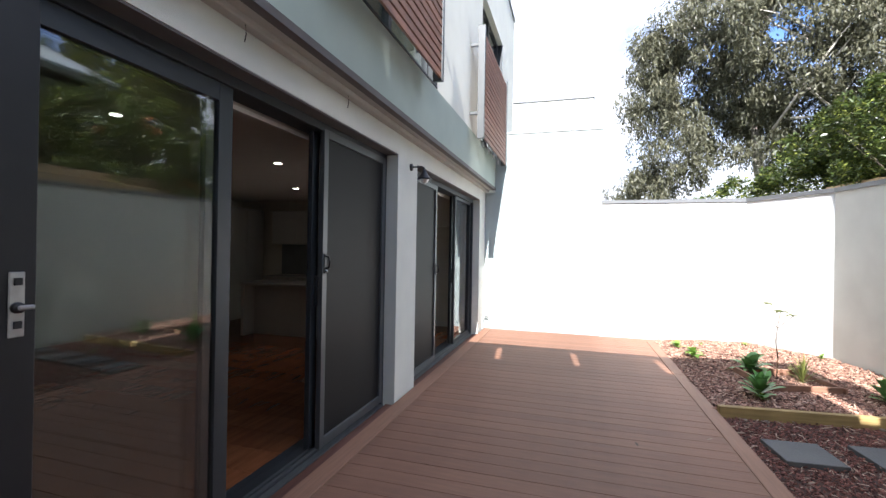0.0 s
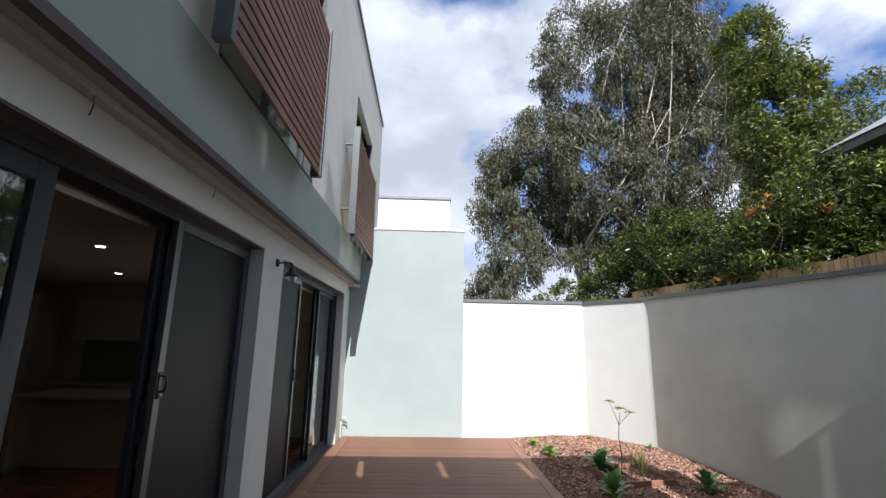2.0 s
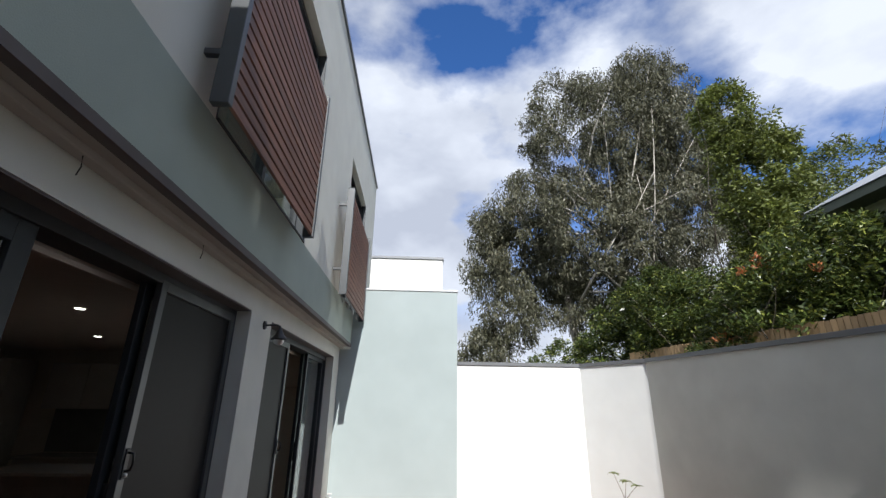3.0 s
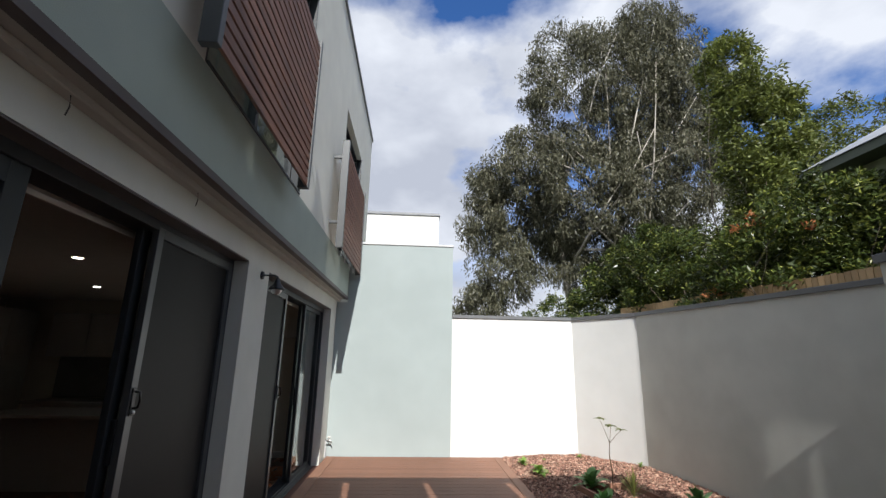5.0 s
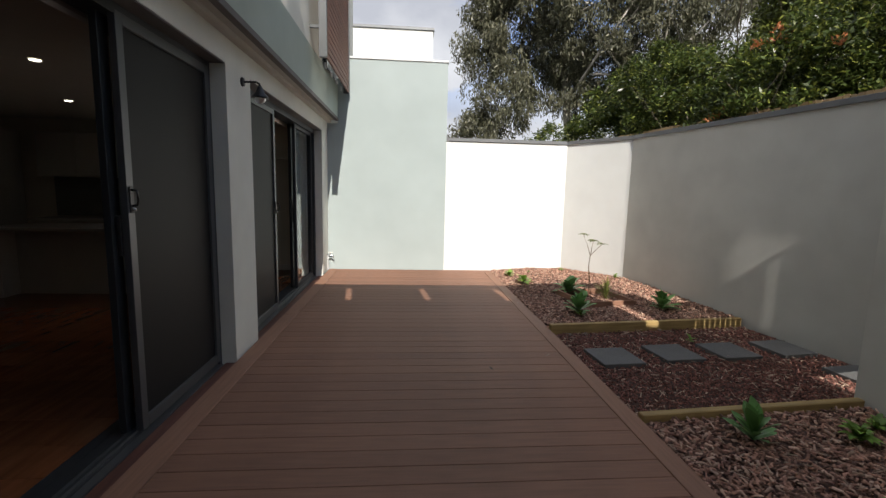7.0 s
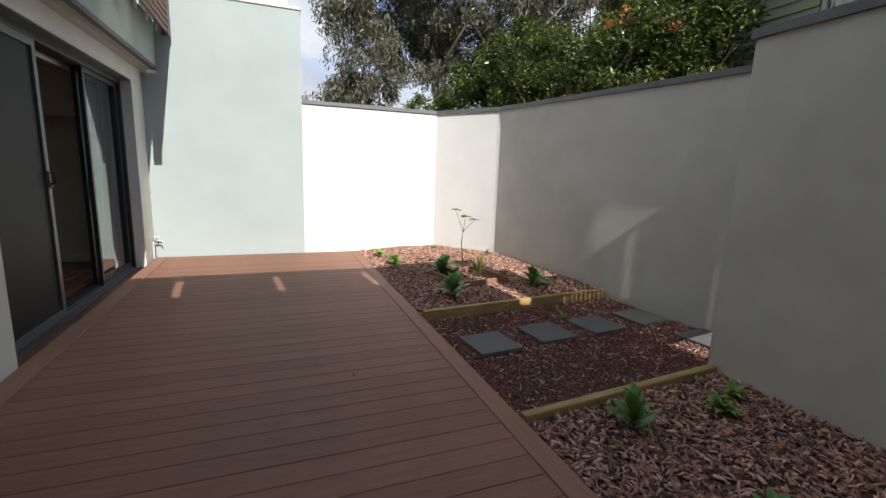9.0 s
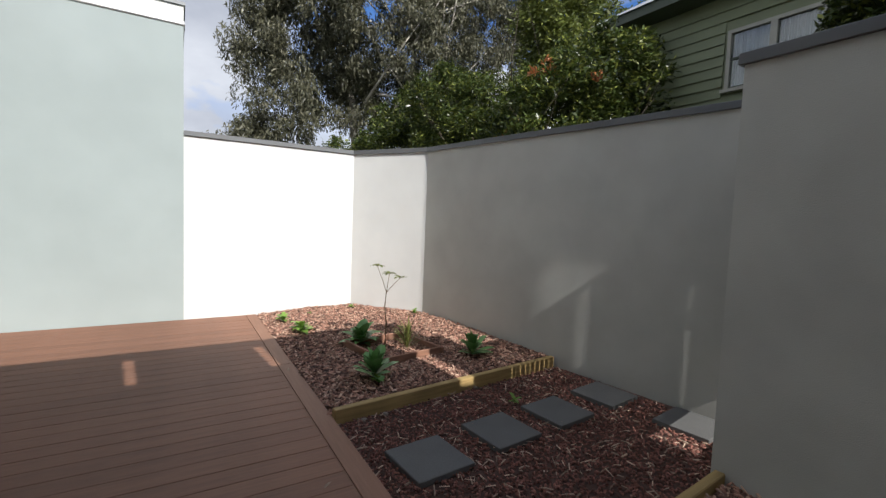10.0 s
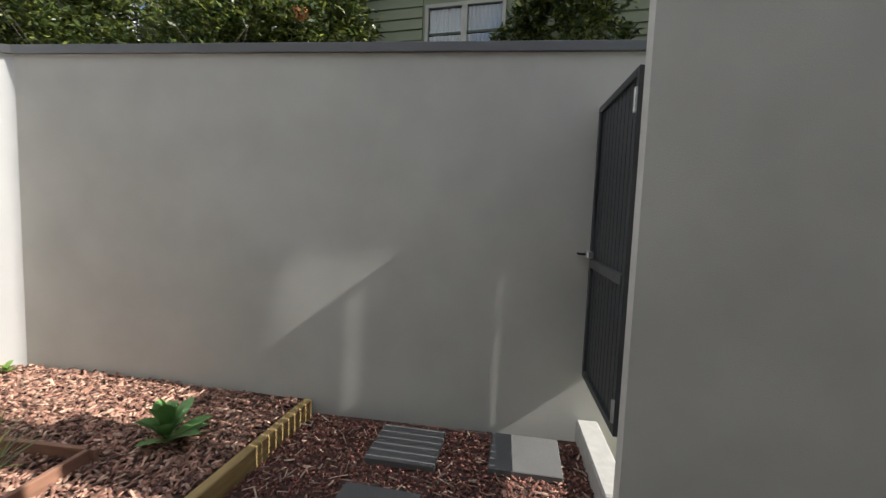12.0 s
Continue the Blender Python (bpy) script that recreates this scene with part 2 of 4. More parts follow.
M_BLIND = mat("roller_blind", (0.50, 0.46, 0.42), 0.8, vary=0.03)
M_LED = emit_mat("downlight_glow", (1.0, 0.93, 0.82), 6.0)
M_FARW = mat("far_white_wall", (0.78, 0.77, 0.73), 0.85, vary=0.03)
M_GRASS = mat("rough_ground", (0.10, 0.11, 0.05), 0.95, vary=0.4, scale=2)


# ---- mesh helpers ----
def box(bm, x0, y0, z0, x1, y1, z1):
    v = [bm.verts.new(p) for p in ((x0, y0, z0), (x1, y0, z0), (x1, y1, z0), (x0, y1, z0),
                                   (x0, y0, z1), (x1, y0, z1), (x1, y1, z1), (x0, y1, z1))]
    for q in ((3, 2, 1, 0), (4, 5, 6, 7), (0, 1, 5, 4), (1, 2, 6, 5), (2, 3, 7, 6), (3, 0, 4, 7)):
        bm.faces.new([v[i] for i in q])


def prism(bm, pts, z0, z1):
    lo = [bm.verts.new((x, y, z0)) for x, y in pts]
    hi = [bm.verts.new((x, y, z1)) for x, y in pts]
    bm.faces.new(hi)
    bm.faces.new(lo[::-1])
    for i in range(len(pts)):
        j = (i + 1) % len(pts)
        bm.faces.new((lo[i], lo[j], hi[j], hi[i]))


def tube(bm, points, radii, sides=8):
    rings = []
    for i, p in enumerate(points):
        p = Vector(p)
        d = Vector(points[min(i + 1, len(points) - 1)]) - Vector(points[max(i - 1, 0)])
        q = d.to_track_quat("Z", "Y")
        rings.append([bm.verts.new(p + q @ Vector((math.cos(a) * radii[i], math.sin(a) * radii[i], 0)))
                      for a in (2 * math.pi * k / sides for k in range(sides))])
    for a, b in zip(rings, rings[1:]):
        for k in range(sides):
            bm.faces.new((a[k], a[(k + 1) % sides], b[(k + 1) % sides], b[k]))
    bm.faces.new(rings[0][::-1])
    bm.faces.new(rings[-1])


def finish(bm, name, material, bevel=0.0, smooth=False):
    if bevel:
        bmesh.ops.bevel(bm, geom=bm.edges[:], offset=bevel, segments=1, affect="EDGES", clamp_overlap=True)
    bmesh.ops.recalc_face_normals(bm, faces=bm.faces[:])
    me = bpy.data.meshes.new(name)
    bm.to_mesh(me)
    bm.free()
    me.materials.append(material)
    if smooth:
        me.polygons.foreach_set("use_smooth", [True] * len(me.polygons))
    return me


def part(name, bm, material, parent=None, label="", bevel=0.0, smooth=False):
    ob = new(name, finish(bm, name, material, bevel, smooth) if isinstance(bm, bmesh.types.BMesh) else bm)
    if parent:
        ob.parent = parent
    return tagged(ob, label)


def boxed(name, dims, material, parent=None, label="", bevel=0.0):
    bm = bmesh.new()
    for d in (dims if isinstance(dims[0], (tuple, list)) else [dims]):
        box(bm, *d)
    return part(name, bm, material, parent, label, bevel)


def pierced(bm, ax, a0, a1, us, zs, gap):
    """One connected wall slab with openings. ax: 0 when it stands across x, 1 across y; us, zs: its grid lines; gap(u, z) tells which cells are open."""
    made = {}

    def vert(a, i, j):
        if (a, i, j) not in made:
            made[a, i, j] = bm.verts.new((a, us[i], zs[j]) if ax == 0 else (us[i], a, zs[j]))
        return made[a, i, j]
    full = {(i, j) for i in range(len(us) - 1) for j in range(len(zs) - 1) if not gap((us[i] + us[i + 1]) / 2, (zs[j] + zs[j + 1]) / 2)}
    for i, j in full:
        for a in (a0, a1):
            bm.faces.new([vert(a, *p) for p in ((i, j), (i + 1, j), (i + 1, j + 1), (i, j + 1))])
        for (di, dj), (p, q) in (((-1, 0), ((i, j), (i, j + 1))), ((1, 0), ((i + 1, j), (i + 1, j + 1))), ((0, -1), ((i, j), (i + 1, j))), ((0, 1), ((i, j + 1), (i + 1, j + 1)))):
            if (i + di, j + dj) not in full:
                bm.faces.new((vert(a0, *p), vert(a0, *q), vert(a1, *q), vert(a1, *p)))


def empty(name, x=0, y=0, z=0, rz=0):
    ob = new(name)
    ob.matrix_world = pose(x, y, z, 0, 0, rz)
    return ob


def fast_mesh(name, verts, faces, material):
    """A mesh from arrays: verts (n, 3), faces (m, k)."""
    me = bpy.data.meshes.new(name)
    n, (m, k) = len(verts), faces.shape
    me.vertices.add(n)
    me.vertices.foreach_set("co", np.asarray(verts, dtype=np.float32).ravel())
    me.loops.add(m * k)
    me.loops.foreach_set("vertex_index", faces.astype(np.int32).ravel())
    me.polygons.add(m)
    me.polygons.foreach_set("loop_start", np.arange(0, m * k, k, dtype=np.int32))
    me.update(calc_edges=True)
    me.materials.append(material)
    return me


def turns(rng, n, yaw=None, pitch=None, roll=None):
    """n rotation matrices from yaw, pitch and roll arrays in radians."""
    a = rng.uniform(0, 2 * np.pi, n) if yaw is None else yaw
    b, c = pitch, roll
    ca, sa, cb, sb, cc, sc = np.cos(a), np.sin(a), np.cos(b), np.sin(b), np.cos(c), np.sin(c)
    return np.stack([np.stack([ca * cb, ca * sb * sc - sa * cc, ca * sb * cc + sa * sc], -1),
                     np.stack([sa * cb, sa * sb * sc + ca * cc, sa * sb * cc - ca * sc], -1),
                     np.stack([-sb, cb * sc, cb * cc], -1)], 1)


def leaves(rng, name, centres, length, width, material, droop=0.5, spread=1.0):
    """Pointed leaves, one at each centre: a folded diamond with a tip."""
    n = len(centres)
    ls = length * rng.uniform(0.6, 1.3, n)
    ws = width * rng.uniform(0.7, 1.2, n)
    shape = np.array([(0, 0, 0), (0.45, 0.5, 0.06), (1, 0, -0.04), (0.45, -0.5, 0.06)])
    v = shape[None] * np.stack([ls, ws, ls], -1)[:, None]
    r = turns(rng, n, None, rng.normal(droop, 0.5 * spread, n), rng.normal(0, 0.9, n))
    v = np.einsum("nij,nkj->nki", r, v) + centres[:, None]
    f = np.arange(n * 4).reshape(n, 4)
    return fast_mesh(name, v.reshape(-1, 3), f, material)


def chips(rng, centres, length, width, thick, tilt):
    """Flat splinters: thin boxes with tapered ends."""
    n = len(centres)
    shape = np.array([(-.5, -.3, 0), (.5, -.5, 0), (.42, .5, 0), (-.5, .35, 0), (-.42, -.3, 1), (.4, -.42, 1), (.36, .4, 1), (-.45, .3, 1)])
    v = shape[None] * np.stack([length * rng.uniform(0.5, 1.5, n), width * rng.uniform(0.5, 1.4, n), thick * rng.uniform(0.6, 1.4, n)], -1)[:, None]
    r = turns(rng, n, None, rng.normal(0, tilt, n), rng.normal(0, tilt, n))
    v = np.einsum("nij,nkj->nki", r, v) + centres[:, None]
    q = np.array([(4, 5, 6, 7), (0, 1, 5, 4), (1, 2, 6, 5), (2, 3, 7, 6), (3, 0, 4, 7)])
    f = (np.arange(n) * 8)[:, None, None] + q[None]
    return v.reshape(-1, 3), f.reshape(-1, 4)


# ---- plan ----
FACE, FRAME_X, UP = -1.405, -1.545, -1.22      # lower wall, door frames, upper wall
BACK_Y, REAR_Y = 8.39, -3.56                  # far wall, rear end of deck and walls
LINTEL, BAND_Z, BAND_T, ROOF_Z, END_Y = 2.42, 2.645, 3.25, 6.98, 10.6
SC = Vector((3.636, 7.293))                     # corner of the angled wall
WC = Vector((2.953, 8.39))
GE = Vector((4.35, 3.25))                     # boundary wall at the gate
WALL_T = 2.36
NEAR_X, NEAR_Y = 3.36, 3.165


def bed_z(x, y):
    return far_z(x, y) if y > 4.95 else (-0.05 if y > 3.0 else -0.02)


# ---- ground ----
bm = bmesh.new()
bmesh.ops.create_grid(bm, x_segments=40, y_segments=40, size=400)
for v in bm.verts:
    v.co.z = -0.35
ground = tagged(part("ground", bm, M_GRASS), "rough grassy ground beyond the boundary walls", "ground", kind="structure")

# soil of the garden beds, in three levels
bm = bmesh.new()
prism(bm, [(1.57, 2.98), (3.45, 3.10), (4.3, 3.15), (4.02, 5.04), (1.57, 4.82)], -0.3, -0.055)
prism(bm, [(1.57, -3.5), (3.4, -3.5), (3.4, 3.07), (1.57, 2.94)], -0.3, -0.025)
tagged(part("garden_soil", bm, M_SOIL), "dark soil of the garden beds beside the deck", "soil", kind="structure")



def far_z(x, y):
    """The far bed lies level with the deck at its edge and mounds up towards the walls."""
    u = min(1.0, max(0.0, (x - 1.585) / 0.7))
    rise = 0.05 * min(1.0, max(0.0, (x - 2.7) / 0.9)) * min(1.0, max(0.0, (y - 5.3) / 1.5))
    return -0.012 + 0.05 * u * u * (3 - 2 * u) + rise + 0.008 * noise.noise(Vector((x * 2.3, y * 2.3, 0)))


bm = bmesh.new()
grid = []
for i in range(41):
    x = 1.585 + 2.565 * i / 40
    y0 = 4.85 + (x - 1.585) * 0.100
    grid.append([bm.verts.new((x, y0 + (8.42 - y0) * j / 60, far_z(x, y0 + (8.42 - y0) * j / 60) - 0.004)) for j in range(61)])
for ca, cb in zip(grid, grid[1:]):
    for j in range(60):
        bm.faces.new((ca[j], cb[j], cb[j + 1], ca[j + 1]))
tagged(part("garden_mound", bm, M_SOIL, smooth=True), "gently mounded dark soil of the far garden bed", "soil", kind="structure")

# ---- house: lower wall ----
house = tagged(empty("house"), "two-storey rendered house with sliding doors and slatted upper screens", "house", kind="structure")
IN_X = -1.76
bm = bmesh.new()
pierced(bm, 0, IN_X, FACE, [REAR_Y, 0.0, 4.04, 4.58, 7.885, BACK_Y], [-0.3, -0.045, LINTEL, 2.65],
        lambda y, z: -0.045 < z < LINTEL and (0 < y < 4.04 or 4.58 < y < 7.885))
part("wall_lower", bm, M_CREAM, house, "cream rendered ground-floor wall")
# upper storey with two window openings
W1, W2 = (2.53, 4.66, 3.255, 5.70), (6.98, 9.0, 3.255, 5.72)
UT = UP - 0.28
bm = bmesh.new()
pierced(bm, 0, UT, UP, [REAR_Y, W1[0], W1[1], W2[0], W2[1], END_Y], [BAND_T, W1[2], W1[3], ROOF_Z],
        lambda y, z: W1[2] < z < W1[3] and (W1[0] < y < W1[1] or W2[0] < y < W2[1]))
part("wall_upper", bm, M_UPPER, house, "off-white rendered upper wall")
boxed("band", (UT, REAR_Y, 2.695, UP, BACK_Y, BAND_T), M_BAND, house, "grey-green rendered band between the storeys")
boxed("drip_trim", (UP - 0.05, REAR_Y, BAND_Z, UP + 0.012, BACK_Y, 2.695), M_DRIP, house, "dark brown drip edge")
boxed("soffit", (FACE - 0.01, REAR_Y, 2.65, UP - 0.05, BACK_Y, 2.68), M_SOFFIT, house, "pale soffit strip")
boxed("soffit_bead", (FACE, REAR_Y, 2.61, FACE + 0.07, BACK_Y, 2.65), M_SOFFIT, house, bevel=0.006)
boxed("roof_capping", (UT - 0.02, REAR_Y, ROOF_Z, UP + 0.03, END_Y + 0.03, ROOF_Z + 0.06), M_CAP, house, "thin grey metal roof capping")
boxed("wall_end", (-7.0, END_Y - 0.25, 2.6, UT, END_Y, ROOF_Z), M_CREAM, house)
boxed("roof", (-7.0, REAR_Y, ROOF_Z - 0.5, UT, END_Y, ROOF_Z - 0.4), M_CAP, house)


def upper_window(w):
    y0, y1, z0, z1 = w
    win = empty("upper_window", UP, y0, z0)
    wd, ht = y1 - y0, z1 - z0
    x0, x1 = -0.17, -0.10
    boxed("window_frame", [(x0, 0, 0, x1, 0.06, ht), (x0, wd - 0.06, 0, x1, wd, ht), (x0, 0.06, 0, x1, wd - 0.06, 0.06),
                           (x0, 0.06, ht - 0.06, x1, wd - 0.06, ht), (x0, wd / 2 - 0.03, 0.06, x1, wd / 2 + 0.03, ht - 0.06)], M_FRAME, win)
    for k in (0, 1):
        boxed("pane", (-0.14, 0.06 + k * (wd / 2 - 0.03), 0.06, -0.132, wd / 2 - 0.03 + k * (wd / 2 - 0.03), ht - 0.06), M_GLASS, win)
    boxed("reveal_lining", [(-0.10, 0.002, 0.002, 0.0, 0.02, ht), (-0.10, wd - 0.02, 0.002, 0.0, wd - 0.002, ht), (-0.10, 0.02, 0.0, 0.01, wd - 0.02, 0.02)], M_FRAME, win)
    return tagged(win, "dark aluminium upper window behind a timber slat screen", "window", "upper windows", "structure")


upper_window(W1)
upper_window(W2)


def slat_screen(y0, y1, z0, z1, lugs):
    """Fixed privacy screen: two aluminium stiles with cedar slats between them, held off the wall by brackets."""
    s = empty("privacy_screen", UP, y0, z0)
    wd, ht = y1 - y0, z1 - z0
    off = 0.222
    for nm, ya in (("stile", 0.0), ("stile", wd - 0.05)):
        boxed(nm, (off - 0.10, ya, -0.01, off, ya + 0.05, ht + 0.01), M_FRAME2, s, "grey aluminium stile", bevel=0.003)
    pitch, n = 0.0835, int(ht / 0.0835)
    me = None
    for i in range(n):
        if me is None:
            bm = bmesh.new()
            box(bm, -0.011, 0.05, -0.030, 0.011, wd - 0.05, 0.030)
            me = finish(bm, "slat", M_SLAT)
        ob = part("slat", me, M_SLAT, s)
        ob.location = (off - 0.022, 0, 0.04 + i * pitch)
    for zb in (0.35, ht - 0.25):
        for ya in (0.06, wd - 0.10):
            boxed("bracket", (0.0, ya, zb, off - 0.101, ya + 0.04, zb + 0.04), M_FRAME2, s, bevel=0.003)
    if lugs:
        for k in range(4):
            boxed("fixing_lug", (0.12, wd * (0.18 + 0.21 * k), -0.045, 0.145, wd * (0.18 + 0.21 * k) + 0.03, 0.03), M_WCAP, s, "pale metal fixing lug", bevel=0.004)
    for ya in (wd * 0.33, wd * 0.66):
        boxed("back_rail", (off - 0.045, ya, 0.0, off - 0.034, ya + 0.03, ht), M_FRAME, s)
    return tagged(s, "horizontal cedar slat privacy screen in a grey aluminium frame", "screen", "upper privacy screens")


slat_screen(2.21, 4.18, 3.145, 4.70, False)
slat_screen(6.155, 8.30, 3.095, 4.68, True)


# ---- sliding doors ----
def sash(parent, y0, y1, z0, z1, x, material, fill, name, fill_name, st=0.06, th=0.04):
    s = boxed(name, [(x - th, y0, z0, x, y0 + st, z1), (x - th, y1 - st, z0, x, y1, z1), (x - th, y0 + st, z0, x, y1 - st, z0 + st * 1.2),
                     (x - th, y0 + st, z1 - st, x, y1 - st, z1)], material, parent, bevel=0.002)
    boxed(fill_name, (x - th * 0.6, y0 + st, z0 + st * 1.2, x - th * 0.45, y1 - st, z1 - st), fill, s)
    return s


def handle_lock(parent, x, y, z):
    boxed("lock_plate", (x, y - 0.018, z - 0.075, x + 0.008, y + 0.018, z + 0.075), M_BLACK, parent, "black lock plate", bevel=0.003)
    bm = bmesh.new()
    tube(bm, [(x + 0.005, y, z + 0.055), (x + 0.035, y, z + 0.05), (x + 0.042, y, z), (x + 0.035, y, z - 0.03), (x + 0.005, y, z - 0.035)], [0.007] * 5, 6)
    part("pull", bm, M_BLACK, parent, smooth=True)
    bm = bmesh.new()
    tube(bm, [(x + 0.006, y, z - 0.055), (x + 0.022, y, z - 0.055)], [0.011, 0.010], 10)
    part("lock_barrel", bm, M_STEEL, parent, "chrome lock barrel", smooth=True)


def door_frame(name, y0, y1):
    d = empty(name, 0, 0, 0)
    z0, z1, t = -0.045, LINTEL, 0.05
    x0, x1 = FRAME_X - 0.15, FRAME_X + 0.02
    boxed("frame", [(x0, y0 + 0.002, z0, x1, y0 + t, z1 - 0.002), (x0, y1 - t, z0, x1, y1 - 0.002, z1 - 0.002),
                    (x0, y0 + t, z1 - 0.07, x1, y1 - t, z1 - 0.002), (x0, y0 + t, z0, x1 - 0.02, y1 - t, z0 + 0.035)], M_FRAME, d, "charcoal aluminium door frame", bevel=0.002)
    boxed("head_lining", (x1, y0 + 0.004, z1 - 0.012, FACE - 0.004, y1 - 0.004, z1 - 0.003), M_DRIP, d, "brown timber head lining")
    boxed("sill_track", [(x1 - 0.02, y0 + t, z0, x1 + 0.03, y1 - t, z0 + 0.02), (x1 - 0.035, y0 + t, z0 + 0.035, x1 - 0.03, y1 - t, z0 + 0.05),
                         (x1 - 0.075, y0 + t, z0 + 0.035, x1 - 0.07, y1 - t, z0 + 0.05)], M_FRAME2, d, "grey aluminium sill track")
    return d


Z0, Z1 = -0.005, LINTEL - 0.07
d1 = tagged(door_frame("door_1", 0.0, 4.04), "charcoal sliding glass door standing open, with dark mesh screens", "sliding door", kind="structure")
s = sash(d1, 0.05, 1.125, Z0, Z1, FRAME_X + 0.015, M_BLACK, M_MESH, "screen_door", "mesh", 0.13)
boxed("lock_plate", (FRAME_X + 0.015, 1.045, 1.17, FRAME_X + 0.023, 1.09, 1.39), M_STEEL, s, "steel lock plate", bevel=0.003)
for zz in (1.20, 1.345):
    boxed("strike", (FRAME_X + 0.022, 1.057, zz, FRAME_X + 0.030, 1.079, zz + 0.025), M_BLACK, s)
bm = bmesh.new()
tube(bm, [(FRAME_X + 0.02, 1.066, 1.27), (FRAME_X + 0.04, 1.066, 1.27)], [0.02, 0.018], 10)
part("latch_knob", bm, M_BLACK, s, smooth=True)
boxed("latch_lever", (FRAME_X + 0.035, 1.06, 1.262, FRAME_X + 0.047, 1.107, 1.278), M_STEEL, s, bevel=0.004)
sash(d1, 0.95, 2.035, Z0, Z1, FRAME_X + 0.0, M_FRAME, M_GLASS, "fixed_sash", "glass_pane", 0.095)
sash(d1, 0.98, 2.02, Z0, Z1, FRAME_X - 0.095, M_FRAME, M_GLASS, "sliding_sash", "glass_pane", 0.07)
s = sash(d1, 2.915, 4.005, Z0, Z1 + 0.02, FRAME_X + 0.023, M_FRAME2, M_MESH, "screen_door", "mesh", 0.06)
handle_lock(s, FRAME_X + 0.023, 2.945, 1.37)
s = sash(d1, 2.88, 3.97, Z0, Z1, FRAME_X - 0.05, M_FRAME, M_GLASS, "sliding_sash", "glass_pane", 0.08)
boxed("pull_bar", (FRAME_X - 0.05, 2.91, 1.05, FRAME_X - 0.02, 2.93, 1.28), M_BLACK, s, bevel=0.004)

d2 = tagged(door_frame("door_2", 4.58, 7.885), "charcoal sliding glass door half open, with a dark mesh screen", "sliding door", kind="structure")
s = sash(d2, 4.63, 5.72, Z0, Z1, FRAME_X + 0.015, M_FRAME2, M_MESH, "screen_door", "mesh", 0.06)
handle_lock(s, FRAME_X + 0.015, 5.69, 1.22)
sash(d2, 4.65, 5.75, Z0, Z1, FRAME_X - 0.05, M_FRAME, M_GLASS, "fixed_sash", "glass_pane", 0.05)
s = sash(d2, 6.84, 7.83, Z0, Z1, FRAME_X - 0.095, M_FRAME, M_GLASS, "sliding_sash", "glass_pane", 0.08)
boxed("pull_bar", (FRAME_X - 0.095, 6.87, 0.95, FRAME_X - 0.07, 6.89, 1.18), M_BLACK, s, bevel=0.004)
sash(d2, 6.78, 7.835, Z0, Z1, FRAME_X - 0.02, M_FRAME, M_GLASS, "fixed_sash", "glass_pane", 0.05)


def roller_blind(y0, y1):
    b = empty("roller_blind", -1.74, y0, LINTEL + 0.01)
    bm = bmesh.new()
    tube(bm, [(-0.05, 0, -0.035), (-0.05, y1 - y0, -0.035)], [0.04, 0.04], 14)
    part("roll", bm, M_BLIND, b, smooth=True)
    boxed("bottom_bar", (-0.02, 0, -0.105, -0.005, y1 - y0, -0.075), M_CEIL, b, "pale bottom bar", bevel=0.003)
    boxed("fabric", (-0.014, 0.01, -0.076, -0.010, y1 - y0 - 0.01, -0.02), M_BLIND, b)
    return tagged(b, "rolled-up beige roller blind above the sliding door", "blind", "roller blinds")


roller_blind(1.95, 3.95)
roller_blind(4.7, 7.85)

# ---- interior ----
IX0, IY0, IY1, FZ, CZ = -7.0, -3.3, 8.3, -0.01, 2.5
boxed("wall_interior_back", (IX0 - 0.15, IY0, -0.3, IX0, IY1, 2.6), M_INWALL)
boxed("wall_interior_near", (IX0, IY0 - 0.15, -0.3, IN_X, IY0, 2.6), M_INWALL)
boxed("wall_interior_far", (IX0, IY1, -0.3, IN_X, IY1 + 0.08, 2.6), M_INWALL)
boxed("ceiling", (IX0, IY0, CZ, IN_X, IY1, 2.6), M_CEIL)
for nm in ("wall_interior_back", "wall_interior_near", "wall_interior_far"):
    tagged(bpy.data.objects[nm], "cream painted living room wall", "wall", kind="structure")
tagged(bpy.data.objects["ceiling"], "white ceiling with recessed downlights", "ceiling", kind="structure")
floor = tagged(boxed("floor", (IX0, IY0, -0.3, IN_X, IY1, FZ - 0.012), M_DARK), "polished red-brown timber floor", "floor", kind="structure")
me_fb = None
for i in range(40):
    if me_fb is None:
        bm = bmesh.new()
        box(bm, IX0, 0, -0.014, IN_X, 0.287, 0)
        me_fb = finish(bm, "floorboard", M_FLOOR, 0.0015)
    ob = part("floorboard", me_fb, M_FLOOR, floor)
    ob.location = (0, IY0 + i * 0.29, FZ)
boxed("door_sill_floor", [(IN_X, 0.0, -0.1, -1.695, 4.04, FZ), (IN_X, 4.58, -0.1, -1.695, 7.885, FZ)], M_FRAME, floor)


def downlight(x, y):
    d = empty("downlight", x, y, CZ)
    bm = bmesh.new()
    bmesh.ops.create_cone(bm, cap_ends=True, segments=20, radius1=0.055, radius2=0.05, depth=0.008)
    part("trim_ring", bm, M_CEIL, d).location = (0, 0, -0.004)
    bm = bmesh.new()
    bmesh.ops.create_cone(bm, cap_ends=True, segments=20, radius1=0.04, radius2=0.04, depth=0.004)
    part("lens", bm, M_LED, d, "glowing lens").location = (0, 0, -0.0105)
    return tagged(d, "round recessed white downlight, switched on", "downlight", "ceiling downlights")


first = downlight(-3.17, 2.59)
